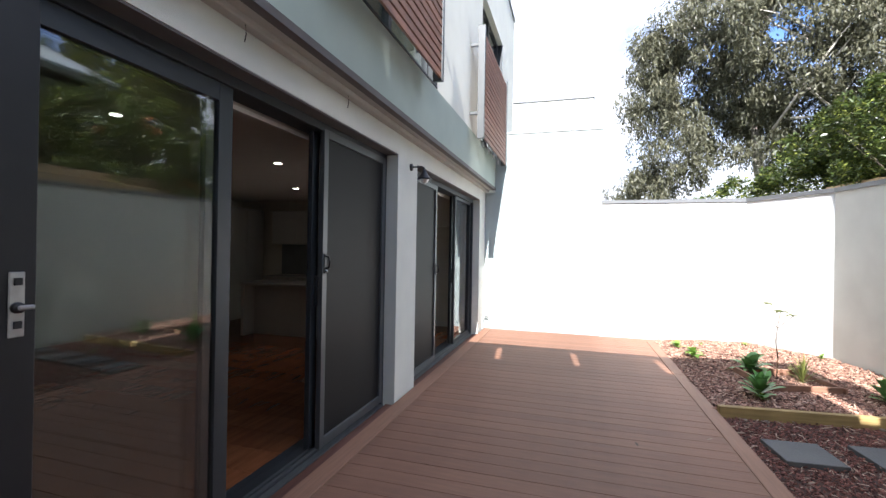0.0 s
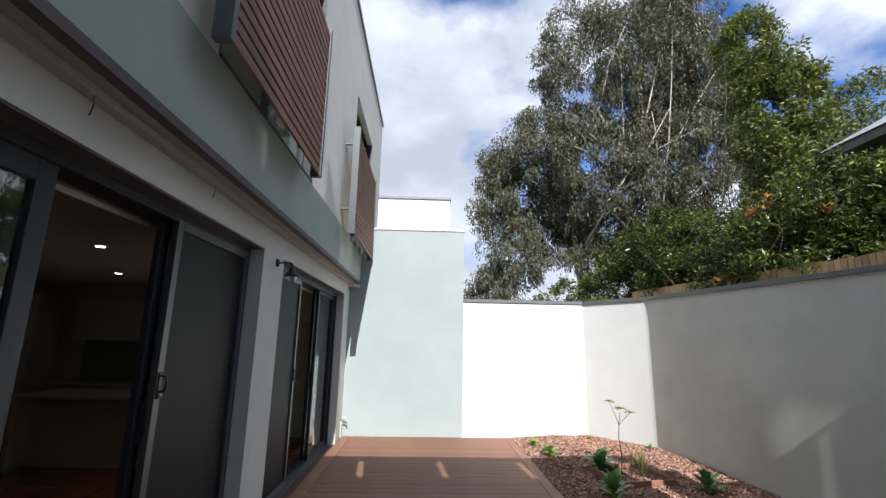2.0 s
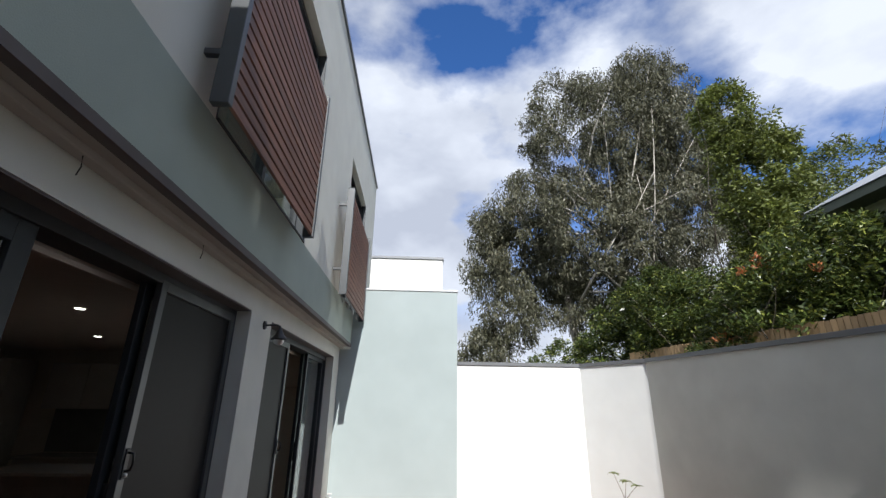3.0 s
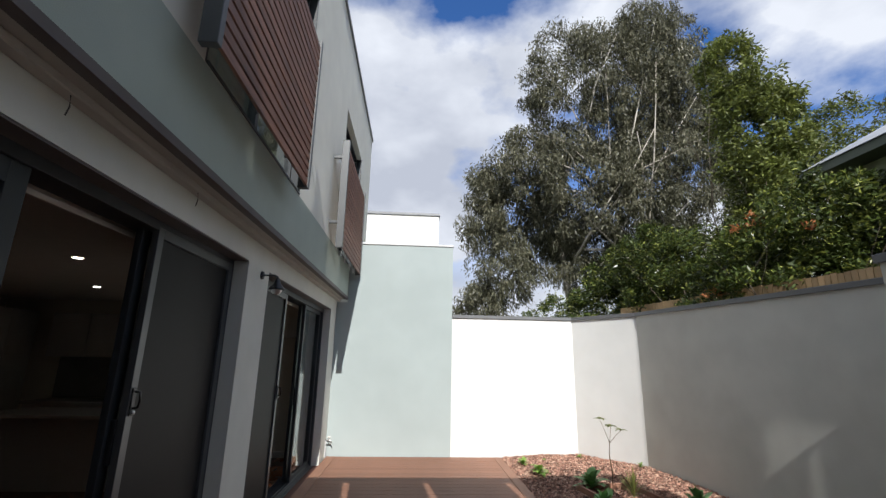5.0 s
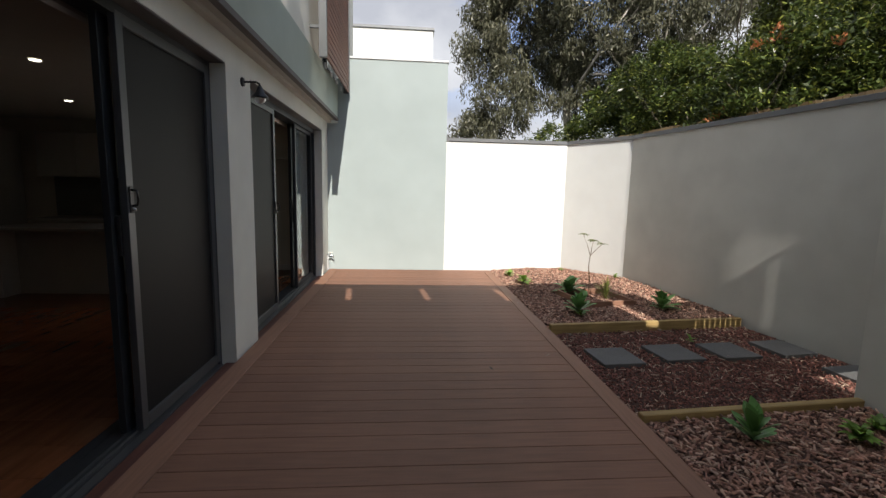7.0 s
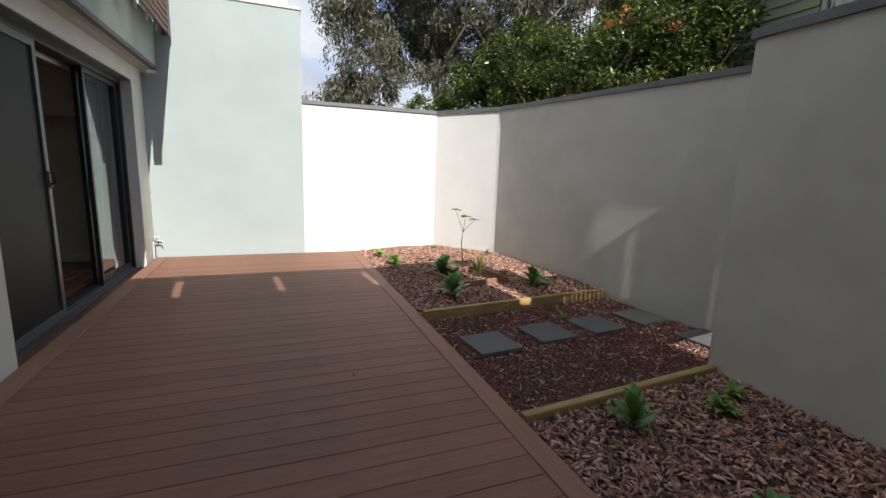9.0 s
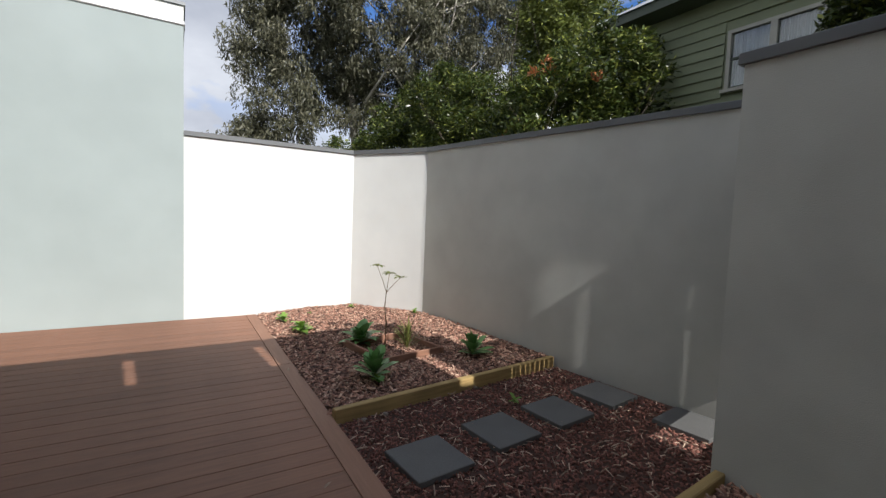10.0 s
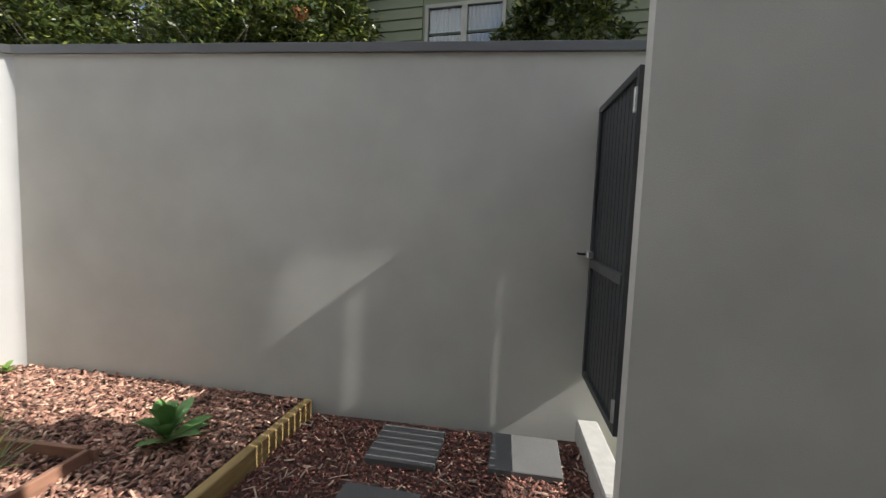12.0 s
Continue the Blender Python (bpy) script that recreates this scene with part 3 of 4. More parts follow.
for x, y in ((-4.31, 2.59), (-3.17, 4.53), (-4.31, 4.55), (-3.17, 6.45), (-4.31, 6.49), (-3.17, 0.65), (-4.31, 0.65)):
    copy_thing(first, pose(x, y, CZ))

island = empty("kitchen_island", -5.1, 6.15, FZ)
boxed("body", (0.06, 0.25, 0, 1.9, 0.75, 0.86), M_CAB, island, bevel=0.003)
boxed("end_panel", (0, 0, 0, 0.06, 0.78, 0.86), M_CAB, island, bevel=0.003)
boxed("benchtop", (-0.02, -0.02, 0.86, 1.95, 0.8, 0.90), M_STONE, island, "pale stone benchtop", bevel=0.004)
tagged(island, "white kitchen island bench with a pale stone top", "kitchen island")
tall = empty("tall_cabinet", -6.98, 7.2, FZ)
boxed("body", (0, 0, 0, 0.6, 1.05, 2.3), M_CAB, tall, bevel=0.003)
boxed("door", (0.602, 0.01, 0.1, 0.62, 0.52, 2.28), M_CAB, tall, bevel=0.003)
boxed("door", (0.602, 0.53, 0.1, 0.62, 1.04, 2.28), M_CAB, tall, bevel=0.003)
tagged(tall, "tall white kitchen cabinet beside the far wall", "cabinet")
wallcab = empty("wall_cabinet", -5.9, 7.95, 1.55)
boxed("body", (0, 0, 0, 2.4, 0.34, 0.7), M_CAB, wallcab, bevel=0.003)
for k in range(4):
    boxed("door", (0.01 + k * 0.598, -0.02, 0.01, 0.595 + k * 0.598, -0.002, 0.69), M_CAB, wallcab, bevel=0.002)
tagged(wallcab, "white overhead kitchen cabinets on the far wall", "cabinet")
splash = tagged(boxed("splashback", (-5.9, 8.27, 0.9, -3.5, 8.296, 1.55), M_SPLASH), "grey splashback below the overhead cabinets", "splashback", kind="structure")
bench = empty("kitchen_bench", -5.9, 7.7, FZ)
boxed("body", (0, 0.02, 0, 2.4, 0.59, 0.86), M_CAB, bench, bevel=0.003)
boxed("benchtop", (-0.02, -0.02, 0.86, 2.42, 0.595, 0.90), M_STONE, bench, bevel=0.003)
tagged(bench, "white kitchen bench along the far wall", "bench")

tagged(boxed("bulkhead", (-3.48, 8.0, 1.93, -1.75, 8.297, 2.497), M_INWALL), "cream plaster bulkhead above the far wall", "bulkhead", kind="structure")
tagged(boxed("baseboard", (-3.47, 8.282, FZ, -1.75, 8.298, 0.09), M_CEIL, bevel=0.004), "white painted skirting board on the far wall", "baseboard", kind="structure")

# ---- far walls ----
far = tagged(boxed("wall_teal", [(-1.405, BACK_Y, -0.3, 0.71, BACK_Y + 0.25, 2.6), (UP + 0.003, BACK_Y, 2.6, 0.71, BACK_Y + 0.25, 3.70)], M_TEAL),
             "tall pale teal rendered wall at the end of the deck", "wall", kind="structure")
boxed("capping", (UP + 0.01, BACK_Y - 0.02, 3.70, 0.725, BACK_Y + 0.27, 3.745), M_WCAP, far, "pale metal capping", bevel=0.01)
boxed("side_wall", (0.46, BACK_Y + 0.25, -0.3, 0.71, 12.0, 3.70), M_TEAL, far)

wh = tagged(boxed("wall_white", (0.71, BACK_Y, -0.3, WC.x, BACK_Y + 0.2, WALL_T), M_WHITE), "bright white rendered garden wall", "wall", kind="structure")
boxed("capping", (0.712, BACK_Y - 0.025, WALL_T, WC.x + 0.02, BACK_Y + 0.225, WALL_T + 0.06), M_CAP, wh, "grey metal capping", bevel=0.003)


def slant_wall(name, a, b, material, label):
    d = (b - a).normalized()
    n = Vector((-d.y, d.x))
    n = n if n.x > 0 else -n
    bm = bmesh.new()
    prism(bm, [tuple(a), tuple(b), tuple(b + n * 0.2), tuple(a + n * 0.2)], -0.3, WALL_T)
    w = tagged(part(name, bm, material), label, "wall", kind="structure")
    bm = bmesh.new()
    prism(bm, [tuple(a - n * 0.025), tuple(b - n * 0.025), tuple(b + n * 0.225), tuple(a + n * 0.225)], WALL_T, WALL_T + 0.06)
    part("capping", bm, M_CAP, w, "grey metal capping", bevel=0.003)
    return w, d, n


slant_wall("wall_angled", WC, SC, M_WHITE, "short light grey rendered angled garden wall")
GE2 = GE + (GE - SC).normalized() * 7.0
bw, bd, bn = slant_wall("wall_boundary", SC, GE2, M_GREYW, "long light grey rendered boundary wall")

nw = tagged(boxed("wall_near", (NEAR_X, REAR_Y, -0.3, NEAR_X + 0.2, NEAR_Y, 2.36), M_GREYW), "grey rendered garden wall beside the side gate", "wall", kind="structure")
boxed("capping", (NEAR_X - 0.025, REAR_Y, 2.36, NEAR_X + 0.225, NEAR_Y + 0.025, 2.425), M_CAP, nw, "grey metal capping", bevel=0.003)

# unseen wall added behind the walker, its edges set to shade deck and garden
BLOCK_Y, WX1 = -1.26, 3.90
bm = bmesh.new()
pierced(bm, 1, BLOCK_Y - 0.3, BLOCK_Y, [UT, -0.743, 3.388, 3.568, WX1], [-0.3, 4.83, 5.733, 6.48, 10.1],
        lambda x, z: (z > 4.83 and 3.388 < x < 3.568) or (z > 5.733 and -0.743 < x < 3.568) or (z > 6.48 and x > -0.743))
blocker = tagged(part("wall_wing", bm, M_CREAM), "unseen plain wall added behind the walker to shade the deck", "wall", kind="structure")
boxed("top_rail", (-0.743, BLOCK_Y - 0.06, 6.31, 3.388, BLOCK_Y, 6.48), M_FRAME, blocker)
# added panels, spaced so that thin slits of sun reach the deck
edges = [-0.743, -0.01, 0.07, 1.055, 1.135, 2.17, 2.25, 3.388]
for k in range(0, len(edges) - 1, 2):
    boxed("parapet_panel", (edges[k], BLOCK_Y - 0.04, 5.733, edges[k + 1], BLOCK_Y - 0.01, 6.31), M_CREAM, blocker)

# ---- gate ----
gate = empty("side_gate", NEAR_X + 0.205, 3.185, 0, 9.5)
gw, gz0, gz1 = 0.787, 0.36, 2.03
boxed("gate_frame", [(0, -0.05, gz0, 0.04, 0, gz1), (gw - 0.04, -0.05, gz0, gw, 0, gz1), (0.04, -0.05, gz1 - 0.04, gw - 0.04, 0, gz1),
                     (0.04, -0.05, gz0, gw - 0.04, 0, gz0 + 0.04)], M_FRAME, gate, bevel=0.002)
boxed("mid_rail", (0.04, -0.05, 1.06, gw - 0.04, 0.006, 1.11), M_FRAME2, gate, "grey aluminium mid rail", bevel=0.002)
ns, me = 10, None
sw = (gw - 0.08) / ns
for k in range(ns):
    if me is None:
        bm = bmesh.new()
        box(bm, 0, -0.038, gz0 + 0.04, sw - 0.0085, -0.016, gz1 - 0.04)
        me = finish(bm, "slat", M_FRAME)
    part("slat", me, M_FRAME, gate).location = (0.044 + k * sw, 0, 0)
for zz in (0.42, 1.83):
    boxed("hinge", (0.004, -0.03, zz, 0.024, 0.012, zz + 0.11), M_STEEL, gate, "steel hinge", bevel=0.003)
latch = boxed("latch", (gw - 0.12, 0.0, 1.12, gw - 0.02, 0.035, 1.16), M_STEEL, gate, "steel latch", bevel=0.004)
bm = bmesh.new()
tube(bm, [(gw - 0.06, 0.03, 1.14), (gw - 0.05, 0.07, 1.14), (gw - 0.015, 0.075, 1.14)], [0.008] * 3, 6)
part("latch_handle", bm, M_BLACK, latch, smooth=True)
tagged(gate, "charcoal vertical slat side gate, closed, with steel hinges", "gate")
kerb = boxed("gate_threshold", (0.0, -0.12, -0.3, 0.77, 0.015, 0.075), M_CONC, bevel=0.01)
kerb.matrix_world = pose(NEAR_X + 0.203, 3.19, 0, 0, 0, 9.5)
tagged(kerb, "pale concrete kerb under the side gate", "kerb", kind="structure")

# ---- deck base ----
DX0, DX1, JL, JR = -1.385, 1.585, -1.235, 1.452
deck = tagged(boxed("deck", (DX0 + 0.02, REAR_Y, -0.3, DX1 - 0.02, BACK_Y - 0.01, -0.04), M_DARK), "brown composite timber deck beside the house", "deck", kind="structure")
tagged(boxed("house_plank", (FRAME_X + 0.052, REAR_Y, -0.3, DX0, BACK_Y - 0.01, -0.035), M_PLANK), "brown edge plank along the house wall", "plank", kind="structure")

# ---- garden edging and pavers ----
def sleeper(x0, y0, x1, y1, z0, z1, w=0.075):
    L = math.hypot(x1 - x0, y1 - y0)
    bm = bmesh.new()
    box(bm, 0, -w / 2, z0, L, w / 2, z1)
    ob = part("garden_sleeper", bm, M_SLEEPER, bevel=0.006)
    ob.matrix_world = pose(x0, y0, 0, 0, 0, math.degrees(math.atan2(y1 - y0, x1 - x0)))
    return tagged(ob, "yellow treated pine sleeper edging the garden bed", "garden edging", "garden sleepers")


sleeper(1.59, 4.835, 3.985, 5.09, -0.2, 0.055, 0.058)
sleeper(1.59, 2.955, 3.355, 3.11, -0.2, 0.03, 0.058)
bm = bmesh.new()
box(bm, -0.2, -0.2, -0.04, 0.2, 0.2, 0)
me_p = finish(bm, "paver", M_PAVER, 0.004)
for x, y, r in ((1.955, 4.09, 4.5), (2.58, 4.175, 5), (3.178, 4.223, 5.5), (3.805, 4.285, 7), (3.95, 3.61, 7)):
    ob = new("paver", me_p)
    ob.matrix_world = pose(x, y, -0.012, 0, 0, r)
    tagged(ob, "square charcoal concrete stepping paver laid in bark mulch", "paver", "stepping pavers")

# square timber tree surround
surround = empty("tree_surround", 2.57, 5.95, 0.02, 10)
for k, nm in enumerate(("side_board",) * 4):
    boxed(nm, (-0.36, 0.332, -0.06, 0.388, 0.36, 0.10), M_BOXED, surround, bevel=0.003).matrix_local = pose(0, 0, 0, 0, 0, 90 * k)
tagged(surround, "low square red-brown timber surround round a sapling", "tree surround")

# ---- mulch ----
rng = np.random.default_rng(7)


def inside(poly, p):
    ok = np.zeros(len(p), bool)
    j = len(poly) - 1
    for i in range(len(poly)):
        (xi, yi), (xj, yj) = poly[i], poly[j]
        c = ((yi > p[:, 1]) != (yj > p[:, 1])) & (p[:, 0] < (xj - xi) * (p[:, 1] - yi) / (yj - yi + 1e-9) + xi)
        ok ^= c
        j = i
    return ok


def scatter(poly, n, z):
    p = np.array(poly)
    q = rng.uniform(p.min(0), p.max(0), (n, 2))
    q = q[inside(poly, q)]
    return np.column_stack([q, z + rng.uniform(-0.004, 0.014, len(q))])


FAR_BED = [(1.59, 4.89), (3.975, 5.14), (3.63, 7.28), (2.945, 8.38), (1.59, 8.38)]
MID_BED = [(1.59, 3.0), (3.35, 3.15), (4.2, 3.28), (3.98, 5.04), (1.59, 4.79)]
NEAR_BED = [(1.59, -1.2), (3.355, -1.2), (3.355, 3.07), (1.59, 2.915)]
for poly, n, z, ln, wd, m, label in ((FAR_BED, 17000, 0.032, 0.052, 0.0145, M_CHIP, "brown and grey bark chip mulch in sunlight"),
                                     (MID_BED, 15000, -0.052, 0.020, 0.010, M_FINE, "fine red-brown bark mulch round the pavers"),
                                     (NEAR_BED, 14000, -0.022, 0.052, 0.0145, M_CHIP, "coarse brown bark chip mulch beside the deck")):
    c = scatter(poly, n, z)
    if poly is FAR_BED:
        c[:, 2] += [far_z(x, y) - 0.032 for x, y in c[:, :2]]
    v, f = chips(rng, c, ln, wd, 0.007, 0.38)
    tagged(new("bark_mulch", fast_mesh("bark_mulch", v, f, m)), label, "mulch", kind="stuff")
for poly, n in ((FAR_BED, 3200), (NEAR_BED, 1900)):
    c = scatter(poly, n, -0.012)
    if poly is FAR_BED:
        c[:, 2] += [far_z(x, y) + 0.018 for x, y in c[:, :2]]
    v, f = chips(rng, c, 0.042, 0.015, 0.006, 0.35)
    tagged(new("pale_bark_chips", fast_mesh("pale_bark_chips", v, f, M_PALE)), "pale freshly split bark chips on top of the mulch", "mulch", kind="stuff")
for poly, n, z in ((MID_BED, 900, -0.045), (NEAR_BED, 600, -0.012)):
    v, f = chips(rng, scatter(poly, n, z), 0.055, 0.009, 0.004, 0.3)
    tagged(new("bark_shreds", fast_mesh("bark_shreds", v, f, M_STRAW)), "pale shredded bark strands scattered on the mulch", "mulch", kind="stuff")


# ---- plants ----
def leaf_mesh(name, length, width, bend, material, seg=5, blunt=False):
    bm = bmesh.new()
    rows = []
    for i in range(seg + 1):
        u = i / seg
        w = width * (math.sin(math.pi * (0.12 + 0.88 * u) ** 0.8) * 0.5) * (0.999 if i < seg else 0.02)
        if blunt:
            w = width * 0.5 * (0.22 + 0.78 * math.sin(math.pi * min(1.0, 0.05 + 0.72 * u)) ** 1.3) * (1.0, 1.0, 1.0, 1.03, 0.97, 1.0, 0.72, 0.12)[min(7, int(u * 7.01))]
        x, z = length * (u - 0.25 * bend * u * u), length * (0.55 * u - bend * 0.55 * u * u)
        rows.append([bm.verts.new((x, -w, z + w * 0.25)), bm.verts.new((x, 0, z)), bm.verts.new((x, w, z + w * 0.25))])
    for a, b in zip(rows, rows[1:]):
        bm.faces.new((a[0], a[1], b[1], b[0]))
        bm.faces.new((a[1], a[2], b[2], b[1]))
    return finish(bm, name, material, smooth=True)


def rosette(name, x, y, z, size, n, material, label, category, seed, bend=0.42, width=0.30, up=(-2, 60), blunt=False):
    r = random.Random(seed)
    p = empty(name, x, y, z)
    me = leaf_mesh("leaf", size, size * width, bend, material, 7 if blunt else 5, blunt)
    for i in range(n):
        u = i / n
        ob = part("leaf", me, material, p)
        k = 0.65 + 0.45 * r.random()
        ob.matrix_local = pose(0, 0, 0.02 + 0.25 * size * u, 0, -(up[0] + (up[1] - up[0]) * u) + r.uniform(-8, 8), i * 137.5 + r.uniform(-15, 15)) @ Matrix.Scale(k, 4)
    return tagged(p, label, category)


ROS2 = "low green leafy succulent with broad blunt leaves in bark mulch"
ROS = "green rosette succulent with broad blunt leaves in bark mulch"
rosette("succulent", 2.10, 5.32, 0.03, 0.26, 24, M_ROSETTE, ROS, "succulent", 1, 0.45, 0.36, (-10, 62), True)
rosette("succulent", 3.23, 5.46, 0.04, 0.23, 24, M_ROSETTE, ROS, "succulent", 2, 0.45, 0.36, (-10, 62), True)
rosette("succulent", 2.15, 2.67, -0.02, 0.21, 20, M_ROSETTE, ROS2, "succulent", 3, 0.4, 0.34, (0, 66), True)
rosette("succulent", 2.15, 1.89, -0.02, 0.155, 18, M_ROSETTE, ROS2, "succulent", 4, 0.45, 0.34, (-6, 60), True)
rosette("leafy_plant", 2.33, 6.27, 0.03, 0.30, 26, M_ROSETTE, "dark green leafy plant beside the timber surround", "plant", 5, 0.8, 0.42, (-8, 45))
rosette("leafy_plant", 2.74, 5.97, 0.03, 0.30, 44, M_STRAP, "green strappy plant inside the timber surround", "plant", 6, 0.5, 0.055, (5, 75))
for i, (x, y, s, n) in enumerate(((1.90, 7.10, 0.23, 16), (1.82, 7.75, 0.17, 12), (2.85, 8.06, 0.08, 9), (3.48, 7.24, 0.10, 10), (2.08, 5.20, 0.10, 8), (2.98, 4.50, 0.10, 7),
                                  (2.82, 2.64, 0.15, 16), (2.93, 2.72, 0.10, 11), (3.07, 2.75, 0.13, 14), (3.15, 2.82, 0.10, 10), (3.0, 6.7, 0.06, 6), (2.2, 7.9, 0.06, 6))):
    rosette("weed", x, y, bed_z(x, y) + 0.002, s, n, M_WEED, "small bright green weed growing through the mulch", "weed", 20 + i, 0.9, 0.36, (-5, 30))

bm = bmesh.new()
box(bm, -0.014, -0.010, 0, 0.014, 0.010, 0.006)
scrap = part("plastic_scrap", bm, mat("blue_plastic", (0.05, 0.17, 0.5), 0.4, vary=0.1), bevel=0.002)
scrap.matrix_world = pose(2.92, 2.36, 0.004, 18, 8, 35)
tagged(scrap, "tiny bright blue plastic scrap lying in the mulch", "scrap")

sap = empty("sapling", 2.55, 6.13, 0.03)
bm = bmesh.new()
tube(bm, [(0, 0, 0), (0.01, 0, 0.25), (-0.01, 0.01, 0.45), (0.0, 0, 0.61)], [0.008, 0.007, 0.006, 0.005], 7)
part("stem", bm, M_STEM, sap, smooth=True)
me_sl = leaf_mesh("leaf", 0.11, 0.05, 0.9, M_SAPL, 4)
for k, tip in enumerate(((-0.10, 0.03, 0.88), (0.02, -0.02, 0.80), (0.13, -0.06, 0.76), (0.05, 0.05, 0.79))):
    bm = bmesh.new()
    tube(bm, [(0, 0, 0.60), (tip[0] * 0.5, tip[1] * 0.5, 0.60 + (tip[2] - 0.60) * 0.55), tip], [0.004, 0.003, 0.0025], 6)
    part("twig", bm, M_STEM, sap, smooth=True)
    for j in range(5):
        part("leaf", me_sl, M_SAPL, sap).matrix_local = pose(*tip, 0, 10 - 12 * (j % 2), j * 72 + 25 * k)
tagged(sap, "thin bare sapling with a few pale green leaves", "sapling")

# ---- wall fittings ----
lamp = empty("wall_lamp", FACE, 4.38, 2.35)
bm = bmesh.new()
tube(bm, [(0, 0, 0), (0.02, 0, 0)], [0.045, 0.04], 14)
part("mount", bm, M_BLACK, lamp, smooth=True)
bm = bmesh.new()
tube(bm, [(0.02, 0, 0), (0.13, 0, 0.005), (0.165, 0, -0.01), (0.17, 0, -0.04)], [0.010, 0.010, 0.011, 0.012], 8)
part("arm", bm, M_BLACK, lamp, smooth=True)
bm = bmesh.new()
tube(bm, [(0.17, 0, -0.035), (0.17, 0, -0.06), (0.17, 0, -0.09), (0.17, 0, -0.13), (0.17, 0, -0.15)], [0.02, 0.03, 0.042, 0.075, 0.085], 18)
shade = part("shade", bm, M_BLACK, lamp, "black bell shade", smooth=True)
bm = bmesh.new()
bmesh.ops.create_uvsphere(bm, u_segments=12, v_segments=8, radius=0.055)
part("globe", bm, M_STEEL, shade, "pale globe under the shade", smooth=True).location = (0.17, 0, -0.145)
lamp.scale = (0.88, 0.88, 0.88)
tagged(lamp, "black gooseneck wall lamp on the rendered pier", "wall lamp")

tap = empty("garden_tap", FACE, 8.27, 0.27)
bm = bmesh.new()
tube(bm, [(0, 0, 0), (0.07, 0, 0), (0.10, 0, -0.01), (0.11, 0, -0.05)], [0.012, 0.012, 0.012, 0.011], 8)
part("spout", bm, M_STEEL, tap, smooth=True)
bm = bmesh.new()
tube(bm, [(0.06, 0, 0), (0.06, 0, 0.045)], [0.009, 0.009], 8)
spindle = part("spindle", bm, M_STEEL, tap)
boxed("tap_handle", (0.02, -0.008, 0.045, 0.10, 0.008, 0.058), M_CEIL, spindle, bevel=0.004)
bm = bmesh.new()
tube(bm, [(0.012, 0, -0.27), (0.012, 0, 0.0)], [0.012, 0.012], 8)
part("pipe", bm, M_WCAP, tap)
tagged(tap, "small metal garden tap with a pipe on the house wall", "tap")

light = empty("security_light", UP, 1.68, 3.34)
bm = bmesh.new()
tube(bm, [(0, 0, 0), (0.018, 0, 0)], [0.03, 0.027], 14)
part("base", bm, M_WCAP, light, smooth=True)
bm = bmesh.new()
tube(bm, [(0.018, 0, 0), (0.04, 0, -0.012), (0.065, 0, -0.02)], [0.014, 0.022, 0.02], 12)
part("head", bm, M_WCAP, light, smooth=True)
tagged(light, "small white round security light on the upper wall", "security light")

for y in (1.9, 2.95):
    bm = bmesh.new()
    tube(bm, [(0, 0, 0), (0.004, 0.003, -0.05), (-0.003, 0.0, -0.09)], [0.003] * 3, 5)
    ob = part("loose_wire", bm, M_BLACK)
    ob.location = (FACE + 0.05, y, 2.612)
    tagged(ob, "short dark loose wire hanging from the soffit", "wire", "soffit wires")

# ---- beyond the walls ----
fence = tagged(empty("paling_fence", 0, 0, 0), "tan timber paling fence behind the rendered wall", "fence", kind="structure")
fa = SC + bn * 3.0 + (SC - GE).normalized() * 4.5
fd = (GE - SC).normalized()
bm = bmesh.new()
box(bm, -0.046, -0.008, -0.35, 0.046, 0.008, 3.08)
me_pal = finish(bm, "paling", M_PALING)
ang = math.degrees(math.atan2(fd.y, fd.x))
for k in range(150):
    p = fa + fd * (0.1 * k)
    ob = part("paling", me_pal, M_PALING, fence)
    ob.matrix_world = pose(p.x, p.y, random.uniform(-0.012, 0.012), 0, 0, ang)
q0, q1 = fa + bn * 0.03, fa + fd * 14.95 + bn * 0.03
for zz in (0.6, 2.7):
    bm = bmesh.new()
    prism(bm, [tuple(q0), tuple(q1), tuple(q1 + bn * 0.045), tuple(q0 + bn * 0.045)], zz, zz + 0.08)
    part("rail", bm, M_PALING, fence)

# neighbouring weatherboard house
HX, HY0, HY1, HE = 9.0, -3.0, 8.35, 5.6
nb = tagged(empty("neighbour_house", 0, 0, 0), "old green weatherboard house with a grey metal roof", "house", kind="structure")
WN = (4.74, 6.16, 3.93, 4.95)
bm = bmesh.new()
pierced(bm, 0, HX + 0.03, HX + 0.2, [HY0, WN[0], WN[1], HY1], [-0.35, WN[2], WN[3], HE], lambda y, z: WN[0] < y < WN[1] and WN[2] < z < WN[3])
part("wall", bm, M_GREENB, nb)
boxed("wall", (HX + 0.2, HY1 - 0.2, -0.35, 16, HY1, HE), M_GREENB, nb)
boxed("wall", (HX + 1.4, HY0, -0.35, HX + 1.5, HY1 - 0.2, HE), M_INWALL, nb, "dim inner wall")
nz = int((HE - 0.2) / 0.19)
